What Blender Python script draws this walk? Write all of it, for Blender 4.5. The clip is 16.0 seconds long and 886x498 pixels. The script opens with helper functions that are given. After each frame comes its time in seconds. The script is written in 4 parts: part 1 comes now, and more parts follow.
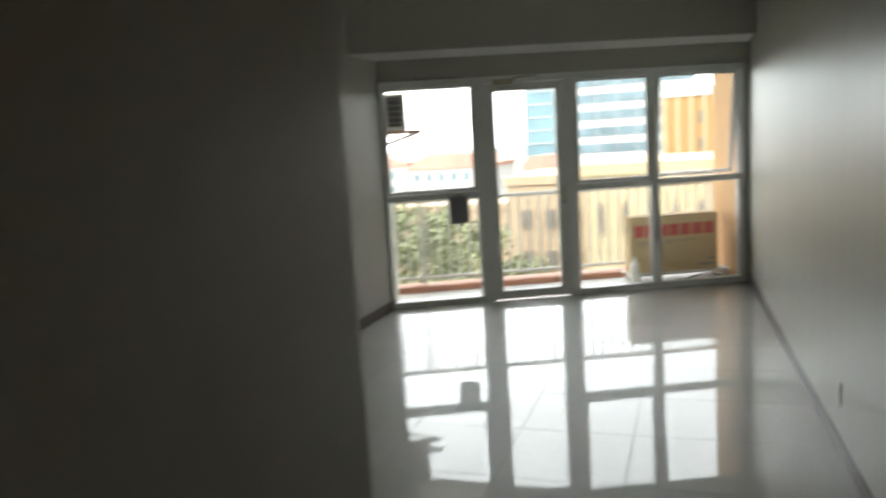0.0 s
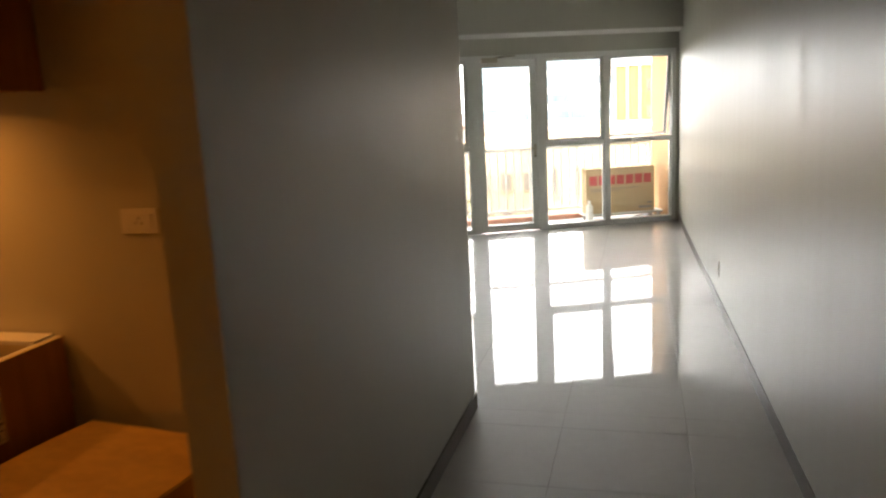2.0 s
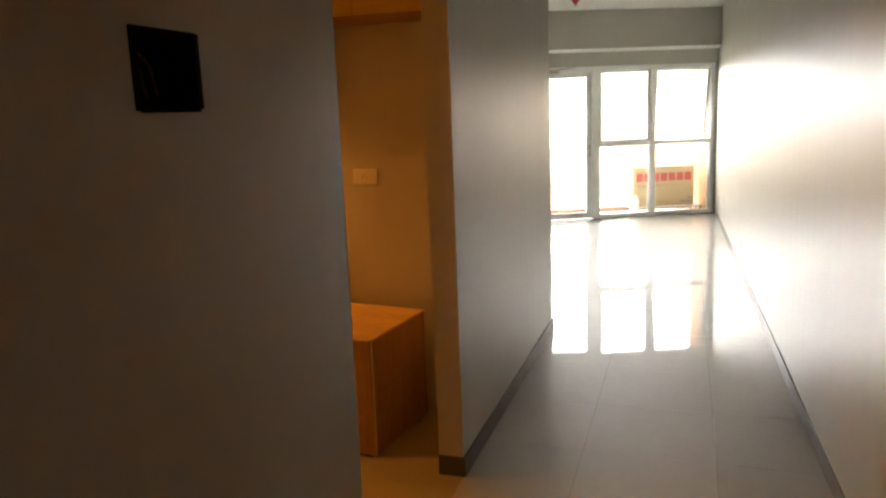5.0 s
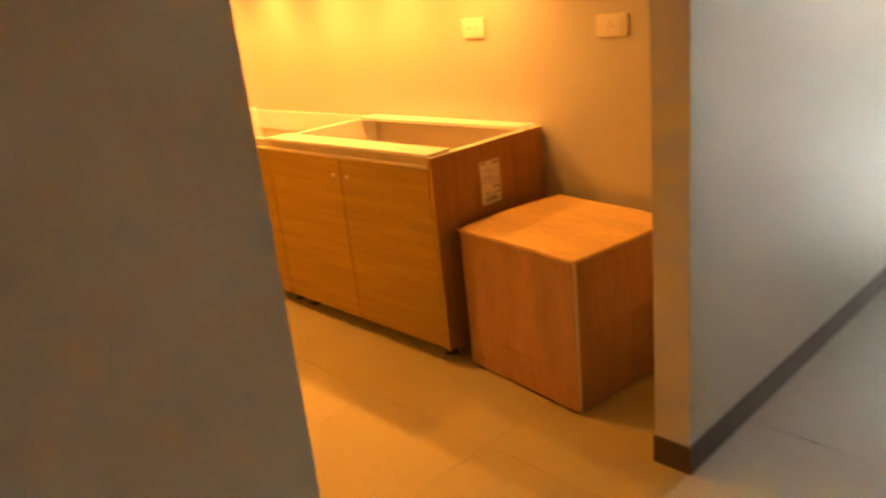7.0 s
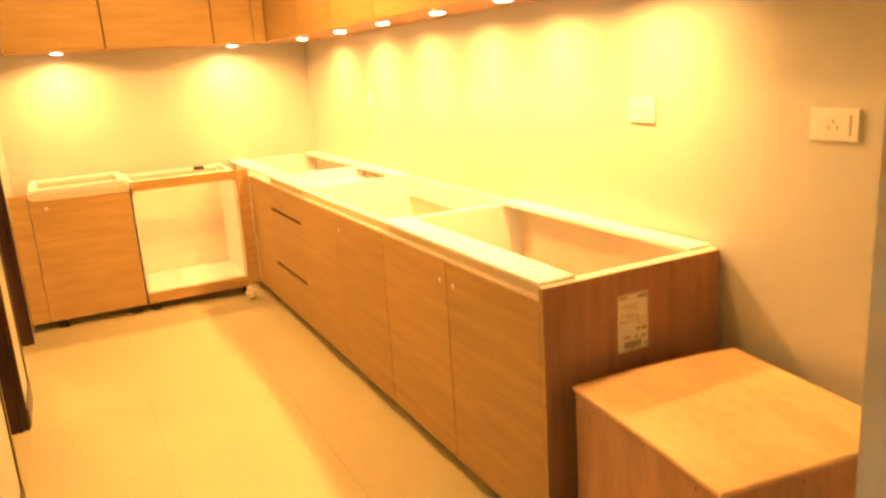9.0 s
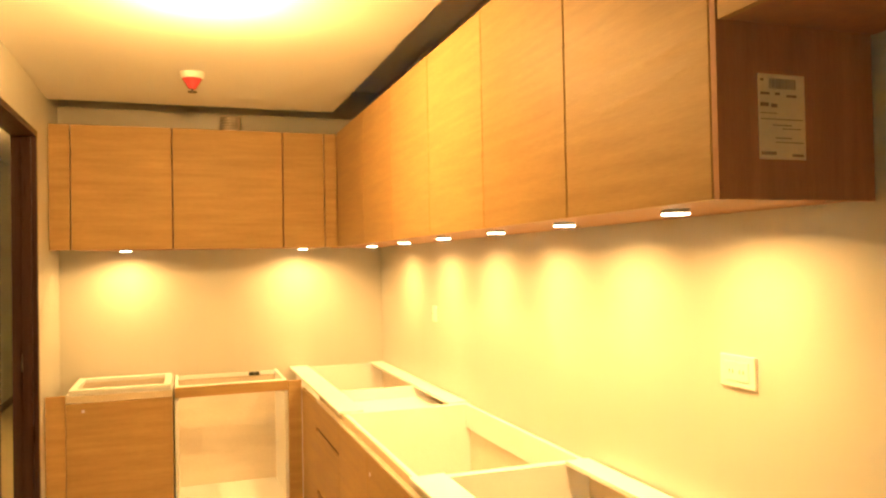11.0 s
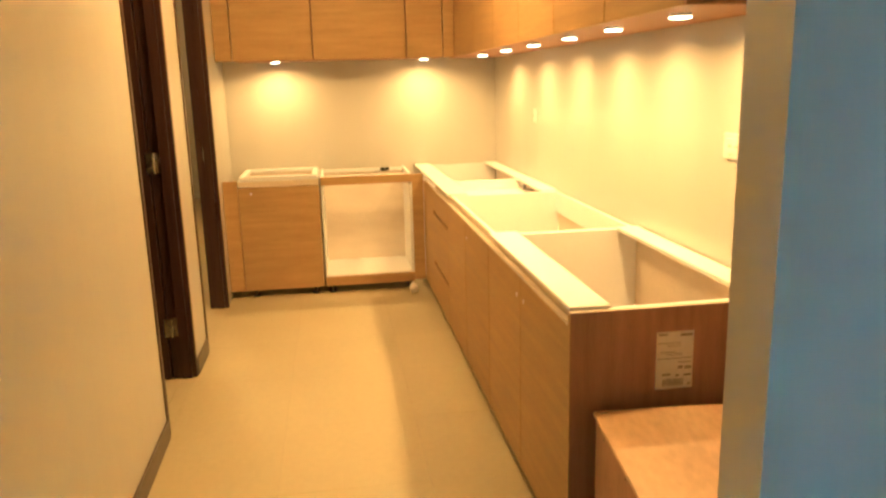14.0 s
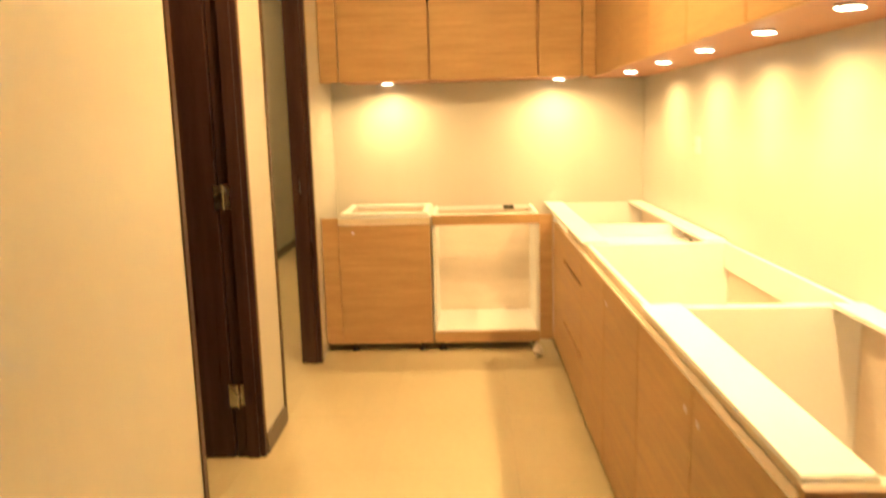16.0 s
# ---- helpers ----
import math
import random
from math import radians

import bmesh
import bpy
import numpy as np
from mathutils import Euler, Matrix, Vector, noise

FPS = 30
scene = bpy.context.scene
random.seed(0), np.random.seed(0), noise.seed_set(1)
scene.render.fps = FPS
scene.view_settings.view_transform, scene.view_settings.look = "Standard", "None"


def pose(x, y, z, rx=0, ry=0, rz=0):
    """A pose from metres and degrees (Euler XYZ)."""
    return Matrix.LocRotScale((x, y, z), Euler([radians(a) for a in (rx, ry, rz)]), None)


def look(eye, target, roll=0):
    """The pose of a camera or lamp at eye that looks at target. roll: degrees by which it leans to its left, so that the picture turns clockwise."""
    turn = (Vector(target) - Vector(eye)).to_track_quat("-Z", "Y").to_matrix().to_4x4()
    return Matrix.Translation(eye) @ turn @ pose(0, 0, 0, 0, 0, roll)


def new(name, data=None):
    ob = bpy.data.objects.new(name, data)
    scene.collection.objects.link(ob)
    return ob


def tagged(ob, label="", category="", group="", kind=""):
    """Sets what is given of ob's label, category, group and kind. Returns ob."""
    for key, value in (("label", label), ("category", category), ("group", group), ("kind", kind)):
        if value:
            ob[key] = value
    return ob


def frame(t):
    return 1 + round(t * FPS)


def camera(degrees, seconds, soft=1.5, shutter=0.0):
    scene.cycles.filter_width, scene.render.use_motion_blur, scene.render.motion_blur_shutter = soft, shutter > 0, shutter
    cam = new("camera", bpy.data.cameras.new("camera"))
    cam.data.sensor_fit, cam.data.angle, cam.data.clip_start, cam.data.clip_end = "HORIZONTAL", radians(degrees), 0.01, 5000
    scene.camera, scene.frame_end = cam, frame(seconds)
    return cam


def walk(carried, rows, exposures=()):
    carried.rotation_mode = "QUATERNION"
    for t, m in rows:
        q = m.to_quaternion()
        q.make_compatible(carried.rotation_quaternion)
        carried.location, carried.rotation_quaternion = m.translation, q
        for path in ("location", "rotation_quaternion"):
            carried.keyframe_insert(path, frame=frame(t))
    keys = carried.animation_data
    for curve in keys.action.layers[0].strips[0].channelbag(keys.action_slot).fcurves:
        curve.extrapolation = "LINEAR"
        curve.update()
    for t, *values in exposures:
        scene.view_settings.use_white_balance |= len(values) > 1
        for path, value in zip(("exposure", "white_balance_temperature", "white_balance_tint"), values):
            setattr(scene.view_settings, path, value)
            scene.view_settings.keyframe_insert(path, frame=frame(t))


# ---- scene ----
cam = camera(61.0, 16.0, soft=2.3, shutter=0.55)
PATH = [
    (0, (0.789, -0.059, 1.572), (0.158, 1.82, 1.297), -3.6),
    (0.5, (0.867, -0.558, 1.575), (-0.007, 1.21, 1.242), -2.6),
    (1, (0.861, -1.101, 1.592), (0.029, 0.683, 1.238), -2.0),
    (1.5, (0.862, -1.606, 1.611), (0.184, 0.245, 1.276), -2.1),
    (2, (0.865, -2.136, 1.605), (0.356, -0.237, 1.234), -3.0),
    (2.5, (0.89, -2.715, 1.619), (0.34, -0.824, 1.273), -3.0),
    (3, (0.87, -3.164, 1.621), (0.338, -1.263, 1.299), -3.0),
    (5.5, (0.95, -3.782, 1.599), (0.264, -1.944, 1.214), -1.5),
    (6, (0.996, -3.476, 1.577), (0.138, -1.744, 1.064), -2.0),
    (6.5, (1.076, -3.086, 1.507), (-0.04, -1.545, 0.891), -3.6),
    (7, (0.98, -2.583, 1.457), (-0.419, -1.302, 0.823), -6.1),
    (7.5, (0.911, -2.311, 1.431), (-0.642, -1.213, 0.813), -5.4),
    (8, (0.692, -2.053, 1.425), (-0.918, -1.044, 0.803), -4.9),
    (8.5, (0.627, -1.936, 1.445), (-1.041, -0.99, 0.878), -4.3),
    (9, (0.568, -1.822, 1.508), (-1.171, -0.959, 1.028), -3.7),
    (9.5, (0.491, -1.722, 1.552), (-1.313, -0.926, 1.216), -2.7),
    (10, (0.37, -1.638, 1.598), (-1.472, -0.871, 1.464), -1.8),
    (10.2, (0.309, -1.593, 1.613), (-1.54, -0.832, 1.553), -1.4),
    (12.3, (0.119, -1.223, 1.606), (-1.82, -0.735, 1.595), -0.6),
    (12.5, (0.195, -1.231, 1.582), (-1.752, -0.778, 1.523), -1.0),
    (13, (0.482, -1.298, 1.559), (-1.467, -0.898, 1.363), -1.9),
    (13.5, (0.751, -1.309, 1.554), (-1.198, -0.983, 1.244), -1.9),
    (14, (0.901, -1.342, 1.542), (-1.033, -1.068, 1.109), -1.5),
    (14.5, (0.873, -1.37, 1.462), (-1.041, -1.108, 0.942), -0.8),
    (15, (0.656, -1.297, 1.386), (-1.257, -1.104, 0.835), -1.6),
    (15.5, (0.391, -1.277, 1.403), (-1.549, -1.185, 0.929), -1.4),
    (16, (0.019, -1.21, 1.47), (-1.952, -1.283, 1.134), -1.5),
]
EXPOSURES = [(0.0, -0.45, 6600, 13), (1.0, -0.38, 6650, 14), (2.0, 0.5, 7050, 20), (2.5, 0.83, 7200, 22), (3.0, 1.0, 7200, 22), (5.5, 1.58, 7350, 20), (6.5, 2.17, 7400, 18),
             (7.0, 2.9, 7050, 15), (7.5, 3.58, 6300, 11), (8.0, 3.72, 5200, 2), (9.0, 3.77, 4650, -7), (10.0, 3.68, 4300, -13), (12.5, 2.92, 4050, -15), (13.5, 3.05, 3900, -13),
             (14.5, 3.27, 3750, -12), (16.0, 3.47, 3600, -13)]
walk(cam, [(t, look(eye, target, roll)) for t, eye, target, roll in PATH], EXPOSURES)

# ---------------------------------------------------------------- world and sun
world = bpy.data.worlds.new("sky")
scene.world = world
world.use_nodes = True
wn = world.node_tree.nodes
sky = wn.new("ShaderNodeTexSky")
sky.sky_type, sky.sun_disc = "NISHITA", False
sky.sun_elevation, sky.sun_rotation = radians(52), radians(200)
sky.air_density, sky.dust_density = 1.2, 3.0
wn["Background"].inputs["Strength"].default_value = 0.15
wl_ = world.node_tree.links
cloud, cmix, cco = wn.new("ShaderNodeTexNoise"), wn.new("ShaderNodeMix"), wn.new("ShaderNodeTexCoord")
cloud.inputs["Scale"].default_value, cloud.inputs["Detail"].default_value = 2.4, 6
cover = wn.new("ShaderNodeMapRange")
cover.inputs["From Min"].default_value, cover.inputs["From Max"].default_value = 0.30, 0.62
cover.inputs["To Min"].default_value, cover.inputs["To Max"].default_value = 0.62, 1.0
cmix.data_type = "RGBA"
cmix.inputs[7].default_value = (66.0, 66.4, 67.2, 1)           # bright thin cloud
wl_.new(cco.outputs["Generated"], cloud.inputs["Vector"])
wl_.new(cloud.outputs["Fac"], cover.inputs[0])
wl_.new(cover.outputs[0], cmix.inputs[0])
wl_.new(sky.outputs[0], cmix.inputs[6])
wl_.new(cmix.outputs[2], wn["Background"].inputs[0])
sun = new("sun", bpy.data.lights.new("sun", "SUN"))
sun.data.energy, sun.data.angle, sun.data.color = 4.0, radians(2), (1.0, 0.95, 0.87)
sun_to = Vector((math.sin(radians(200)) * math.cos(radians(52)), math.cos(radians(200)) * math.cos(radians(52)), math.sin(radians(52))))
sun.matrix_world = look(sun_to * 60, (0, 0, 0))
SPOT_POWER, SPOT_COLOUR = 1.2, (1.0, 0.368, 0.060)
LAMP_POWER = 12.8


# ---------------------------------------------------------------- materials
def node_mat(name, colour, rough=0.5, metal=0.0, vary=0.08, scale=6.0, fine=60.0, bump=0.02, stretch=(1, 1, 1), coat=0.0,
             rough_vary=0.05, dark=None, spec=0.5, by_object=0.0):
    """Base colour varied by a coarse and a fine noise, with a little relief and uneven gloss."""
    m = bpy.data.materials.new(name)
    m.use_nodes = True
    n, l = m.node_tree.nodes, m.node_tree.links
    b = n["Principled BSDF"]
    b.inputs["Metallic"].default_value = metal
    b.inputs["Coat Weight"].default_value = coat
    b.inputs["Specular IOR Level"].default_value = spec
    co = n.new("ShaderNodeTexCoord")
    mp = n.new("ShaderNodeMapping")
    mp.inputs["Scale"].default_value = stretch
    l.new(co.outputs["Object"], mp.inputs["Vector"])
    if by_object:
        place = n.new("ShaderNodeObjectInfo")
        l.new(place.outputs["Location"], mp.inputs["Location"])
    big, small = n.new("ShaderNodeTexNoise"), n.new("ShaderNodeTexNoise")
    for tex, s, d in ((big, scale, 5), (small, fine, 4)):
        tex.inputs["Scale"].default_value = s
        tex.inputs["Detail"].default_value = d
        l.new(mp.outputs["Vector"], tex.inputs["Vector"])
    add = n.new("ShaderNodeMath")
    add.operation = "MULTIPLY_ADD"
    add.inputs[1].default_value = 0.35
    l.new(small.outputs["Fac"], add.inputs[0])
    half = n.new("ShaderNodeMath")
    half.operation = "MULTIPLY"
    half.inputs[1].default_value = 0.65
    l.new(big.outputs["Fac"], half.inputs[0])
    l.new(half.outputs[0], add.inputs[2])
    ramp = n.new("ShaderNodeValToRGB")
    lo = dark or [c * (1 - 2.2 * vary) for c in colour]
    hi = [min(1.0, c * (1 + 1.2 * vary)) for c in colour]
    ramp.color_ramp.elements[0].position, ramp.color_ramp.elements[1].position = 0.32, 0.68
    ramp.color_ramp.elements[0].color, ramp.color_ramp.elements[1].color = (*lo, 1), (*hi, 1)
    l.new(add.outputs[0], ramp.inputs[0])
    last = ramp.outputs[0]
    if by_object:
        info, hsv = n.new("ShaderNodeObjectInfo"), n.new("ShaderNodeHueSaturation")
        span = n.new("ShaderNodeMapRange")
        span.inputs["To Min"].default_value, span.inputs["To Max"].default_value = 1 - by_object, 1 + by_object
        l.new(info.outputs["Random"], span.inputs[0])
        l.new(span.outputs[0], hsv.inputs["Value"])
        l.new(last, hsv.inputs["Color"])
        last = hsv.outputs[0]
    l.new(last, b.inputs["Base Color"])
    rr = n.new("ShaderNodeMapRange")
    rr.inputs["To Min"].default_value, rr.inputs["To Max"].default_value = max(0.0, rough - rough_vary), rough + rough_vary
    rr.inputs["From Min"].default_value, rr.inputs["From Max"].default_value = 0.3, 0.7
    l.new(big.outputs["Fac"], rr.inputs[0])
    l.new(rr.outputs[0], b.inputs["Roughness"])
    if bump:
        bp = n.new("ShaderNodeBump")
        bp.inputs["Strength"].default_value, bp.inputs["Distance"].default_value = 1.0, bump * 0.05
        l.new(add.outputs[0], bp.inputs["Height"])
        l.new(bp.outputs[0], b.inputs["Normal"])
    return m


def wood_mat(name, light, dark, rough=0.5, along="x", by_object=0.05):
    """Veneer: long streaks along the grain, thin pores and a slow drift of tone."""
    s = {"x": (1.0, 1.0, 14.0), "z": (14.0, 14.0, 1.0), "y": (14.0, 1.0, 14.0)}[along]
    if along == "x":
        s = (1.2, 1.2, 16.0)
    return node_mat(name, light, rough, vary=0.1, scale=2.2, fine=22.0, bump=0.005, stretch=s, dark=dark, by_object=by_object, spec=0.22)


def glass_mat(name, tint=(1, 1, 1)):
    m = bpy.data.materials.new(name)
    m.use_nodes = True
    n, l = m.node_tree.nodes, m.node_tree.links
    n.remove(n["Principled BSDF"])
    clear, gloss, mix, fr = (n.new("ShaderNodeBsdfTransparent"), n.new("ShaderNodeBsdfGlossy"), n.new("ShaderNodeMixShader"),
                             n.new("ShaderNodeFresnel"))
    clear.inputs[0].default_value = (*tint, 1)
    gloss.inputs["Roughness"].default_value = 0.02
    l.new(fr.outputs[0], mix.inputs[0]), l.new(clear.outputs[0], mix.inputs[1]), l.new(gloss.outputs[0], mix.inputs[2])
    l.new(mix.outputs[0], n["Material Output"].inputs[0])
    return m


def glow_mat(name, colour, strength):
    m = bpy.data.materials.new(name)
    m.use_nodes = True
    b = m.node_tree.nodes["Principled BSDF"]
    b.inputs["Base Color"].default_value = (0.8, 0.8, 0.8, 1)
    b.inputs["Emission Color"].default_value = (*colour, 1)
    b.inputs["Emission Strength"].default_value = strength
    return m


PAINT = node_mat("satin off-white wall paint", (0.535, 0.530, 0.470), 0.36, spec=1.0, vary=0.008, scale=9.0, fine=34, bump=0.0, stretch=(1, 1, 0.03), rough_vary=0.05)
CEIL = node_mat("matt white ceiling paint", (0.74, 0.73, 0.70), 0.8, vary=0.015, scale=1.5, fine=120, bump=0.01)
TILE = node_mat("polished porcelain tile", (0.56, 0.545, 0.51), 0.45, coat=0.8, spec=0.25, vary=0.03, scale=1.6, fine=14, bump=0.0, rough_vary=0.02, by_object=0.02)
MATT = node_mat("matt beige floor tile", (0.49, 0.44, 0.225), 0.5, vary=0.04, scale=1.6, fine=30, bump=0.006, by_object=0.02)
GROUT = node_mat("grey grout", (0.33, 0.29, 0.23), 0.8, vary=0.1, scale=8, fine=80)
SKIRT = node_mat("dark grey skirting", (0.10, 0.078, 0.064), 0.35, vary=0.15, scale=5, fine=60)
OAK = wood_mat("oak veneer, level grain", (0.43, 0.292, 0.060), (0.355, 0.230, 0.044))
OAKV = wood_mat("oak veneer, upright grain", (0.38, 0.205, 0.07), (0.295, 0.15, 0.05), along="z")
# crate plywood in two tones: darker sides as shaded, paler lid as lit
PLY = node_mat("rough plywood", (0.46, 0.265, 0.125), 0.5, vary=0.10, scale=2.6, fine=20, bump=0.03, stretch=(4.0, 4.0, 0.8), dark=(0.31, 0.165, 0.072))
PLYTOP = node_mat("plywood, level grain, toned paler as lit", (0.75, 0.52, 0.19), 0.45, vary=0.1, scale=2.2, fine=18, bump=0.02, stretch=(1.2, 2.6, 1.0), dark=(0.58, 0.38, 0.15))
CARC = node_mat("white melamine", (0.83, 0.84, 0.86), 0.38, vary=0.02, scale=3, fine=70, bump=0.005)
BIRCH = node_mat("pale birch-coloured hardboard", (0.78, 0.71, 0.57), 0.5, vary=0.05, scale=2, fine=40, stretch=(1, 1, 5))
RAIL = node_mat("pale cream foil", (0.70, 0.62, 0.44), 0.4, vary=0.04, scale=6, fine=60)
BLACK = node_mat("black plastic", (0.02, 0.02, 0.02), 0.4, vary=0.1, scale=10, fine=90)
DARKWOOD = wood_mat("dark stained wood", (0.060, 0.030, 0.017), (0.028, 0.014, 0.009), 0.32, along="z")
STEEL = node_mat("brushed steel", (0.62, 0.58, 0.50), 0.28, metal=1.0, vary=0.05, scale=8, fine=120)
ALU = node_mat("white powder-coated aluminium", (0.86, 0.87, 0.86), 0.35, vary=0.03, scale=4, fine=80, bump=0.006)
GASKET = node_mat("grey rubber seal", (0.12, 0.13, 0.13), 0.6, vary=0.08)
PLASTIC = node_mat("white switch plastic", (0.78, 0.76, 0.70), 0.3, vary=0.02, scale=10, fine=90, bump=0.0)
PAPER = node_mat("white paper label", (0.78, 0.74, 0.66), 0.7, vary=0.04, scale=12, fine=90)
INK = node_mat("faded black print", (0.26, 0.22, 0.19), 0.7, vary=0.1)
RED = node_mat("red plastic", (0.55, 0.05, 0.03), 0.35, vary=0.06)
FOIL = node_mat("crumpled aluminium duct", (0.80, 0.78, 0.74), 0.45, metal=0.8, vary=0.1, scale=20, fine=120, bump=0.1)
GLASS = glass_mat("window glass", (0.93, 0.97, 0.96))
LED = glow_mat("warm LED lens", (1.0, 0.58, 0.22), 4.0)
CARD = node_mat("brown corrugated cardboard", (0.50, 0.36, 0.20), 0.75, vary=0.06, scale=5, fine=60, stretch=(1, 1, 3))
REDINK = node_mat("red print", (0.50, 0.07, 0.06), 0.7, vary=0.05)
RAILW = node_mat("white painted steel", (0.60, 0.60, 0.58), 0.45, vary=0.06, scale=8, fine=70)
TERRA = node_mat("terracotta edging tile", (0.46, 0.21, 0.13), 0.6, vary=0.12, scale=7, fine=60)
BALC = node_mat("pale balcony tile", (0.55, 0.54, 0.52), 0.5, vary=0.06, scale=5, fine=40)
PEACH = node_mat("peach exterior render", (0.66, 0.40, 0.20), 0.8, vary=0.06, scale=2, fine=60, bump=0.05)
GREY = node_mat("grey plastic", (0.30, 0.31, 0.33), 0.5, vary=0.06)
SOOT = node_mat("dull black plastic", (0.016, 0.016, 0.017), 0.9, spec=0.1, vary=0.2, scale=30, fine=140, bump=0.05)
# oak darkened to stand in for the shade inside the finger slots
SLOTWOOD = node_mat("shaded slot in oak", (0.10, 0.065, 0.03), 0.7, spec=0.2, vary=0.1)
CABLE = node_mat("black rubber cable", (0.03, 0.03, 0.03), 0.5, vary=0.1)


# ---------------------------------------------------------------- building blocks
HOME = {}


def thing(name, at=(0, 0, 0), turn=0.0, label="", category="", group="", kind=""):
    """An Empty at the base of a thing; its parts are built in the room's coordinates, or with turn in the thing's own."""
    ob = new(name)
    ob.empty_display_size = 0.1
    ob.matrix_basis = pose(*at, 0, 0, turn)
    HOME[ob] = ob.matrix_basis.inverted()
    return tagged(ob, label, category, group, kind)


def part(name, bm, material, parent, label="", local=False, smooth=False, kind=""):
    if not local and parent in HOME:
        bm.transform(HOME[parent])
    me = bpy.data.meshes.new(name)
    if smooth:
        for f in bm.faces:
            f.smooth = True
    bm.to_mesh(me)
    bm.free()
    me.materials.append(material)
    ob = new(name, me)
    ob.parent = parent
    if parent in HOME:
        HOME[ob] = HOME[parent]
    return tagged(ob, label, kind=kind)


def solid(name, bm, material, label="", category="", kind="", group="", smooth=False):
    """A top-level thing of one mesh."""
    me = bpy.data.meshes.new(name)
    if smooth:
        for f in bm.faces:
            f.smooth = True
    bm.to_mesh(me)
    bm.free()
    me.materials.append(material)
    return tagged(new(name, me), label, category, group, kind)


def box(x0, x1, y0, y1, z0, z1, bevel=0.0, bm=None):
    bm = bm or bmesh.new()
    made = bmesh.ops.create_cube(bm, size=1)
    vs = made["verts"]
    bmesh.ops.scale(bm, vec=(abs(x1 - x0), abs(y1 - y0), abs(z1 - z0)), verts=vs)
    bmesh.ops.translate(bm, vec=((x0 + x1) / 2, (y0 + y1) / 2, (z0 + z1) / 2), verts=vs)
    if bevel:
        es = list({e for v in vs for e in v.link_edges})
        bmesh.ops.bevel(bm, geom=es, offset=bevel, segments=2, affect="EDGES", profile=0.6)
    return bm


def boxes(*list_of, bevel=0.0):
    bm = bmesh.new()
    for b in list_of:
        box(*b, bevel, bm)
    return bm


def rod(a, b, r, seg=14, r2=None, bm=None):
    bm = bm or bmesh.new()
    a, b = Vector(a), Vector(b)
    made = bmesh.ops.create_cone(bm, cap_ends=True, segments=seg, radius1=r, radius2=r if r2 is None else r2, depth=(b - a).length)
    m = Matrix.Translation((a + b) / 2) @ (b - a).to_track_quat("Z", "Y").to_matrix().to_4x4()
    bmesh.ops.transform(bm, matrix=m, verts=made["verts"])
    return bm


def prism(points, z0, z1):
    """A slab over a floor plan given as corners in order."""
    bm = bmesh.new()
    low = [bm.verts.new((x, y, z0)) for x, y in points]
    top = [bm.verts.new((x, y, z1)) for x, y in points]
    bm.faces.new(low[::-1]), bm.faces.new(top)
    for i in range(len(points)):
        j = (i + 1) % len(points)
        bm.faces.new((low[i], low[j], top[j], top[i]))
    bmesh.ops.recalc_face_normals(bm, faces=bm.faces)
    return bm


def tube(points, r, seg=8):
    cu = bpy.data.curves.new("path", "CURVE")
    cu.dimensions, cu.bevel_depth, cu.bevel_resolution = "3D", r, 3
    sp = cu.splines.new("NURBS")
    sp.points.add(len(points) - 1)
    for p, q in zip(sp.points, points):
        p.co = (*q, 1)
    sp.use_endpoint_u, sp.order_u = True, 3
    ob = bpy.data.objects.new("path", cu)
    me = bpy.data.meshes.new_from_object(ob)
    bm = bmesh.new()
    bm.from_mesh(me)
    bpy.data.objects.remove(ob)
    return bm


# ---------------------------------------------------------------- plan, in metres
T = 0.115                       # wall thickness
STUB = -0.765                   # end of the partition beside the kitchen
WEND = 1.60                    # where the passage opens into the living room
SOUTH = -2.152                  # kitchen's south wall
EAST = 0.128                     # passage face of the wall south of the kitchen
XW, XF, XU = -5.27, -4.66, -4.86  # west wall, base fronts, wall-unit fronts
YF, YU = -0.69, -0.405           # base fronts and wall-unit fronts of the long run
KCEIL, LCEIL = 2.64, 2.88
LEFT = -2.01                    # living room's west wall
ANGLE = 23.3                    # the window wall stands askew
WX, WY = -1.115, 7.065
CU, SU = math.cos(radians(ANGLE)), math.sin(radians(ANGLE))


def win(u, n, z=0.0):
    """From the window wall's own directions (along, outwards) to the room's."""
    return (WX + u * CU - n * SU, WY + u * SU + n * CU, z)


def right_x(y):
    return 1.515 - 0.0215 * (y - 0.3)


BACK = -6.2
# walls


def wall(name, bm, label="satin off-white painted plaster wall"):
    ob = solid(name, bm, PAINT, label, "wall", "structure")
    return ob


wall("wall_partition", prism([(-T, STUB), (0, STUB), (0, WEND), (-T, WEND)], 0, LCEIL))
wall("wall_kitchen_north", box(XW - T, -T, 0, T, 0, LCEIL))
wall("wall_kitchen_west", box(XW - T, XW, SOUTH - T, 0, 0, LCEIL))
wall("wall_living_south", box(LEFT - T, -T, WEND - T, WEND, 0, LCEIL))
wl = win(-1.02, 0.0)
wall("wall_living_west", box(LEFT - T, LEFT, WEND, wl[1] + 0.15, 0, LCEIL))
wall("wall_east", prism([(right_x(BACK), BACK), (right_x(BACK) + T, BACK), (right_x(9) + T, 8.6), (right_x(9), 8.6)], 0, LCEIL))
wall("wall_passage_end", box(EAST - T, right_x(BACK), BACK - T, BACK, 0, LCEIL))
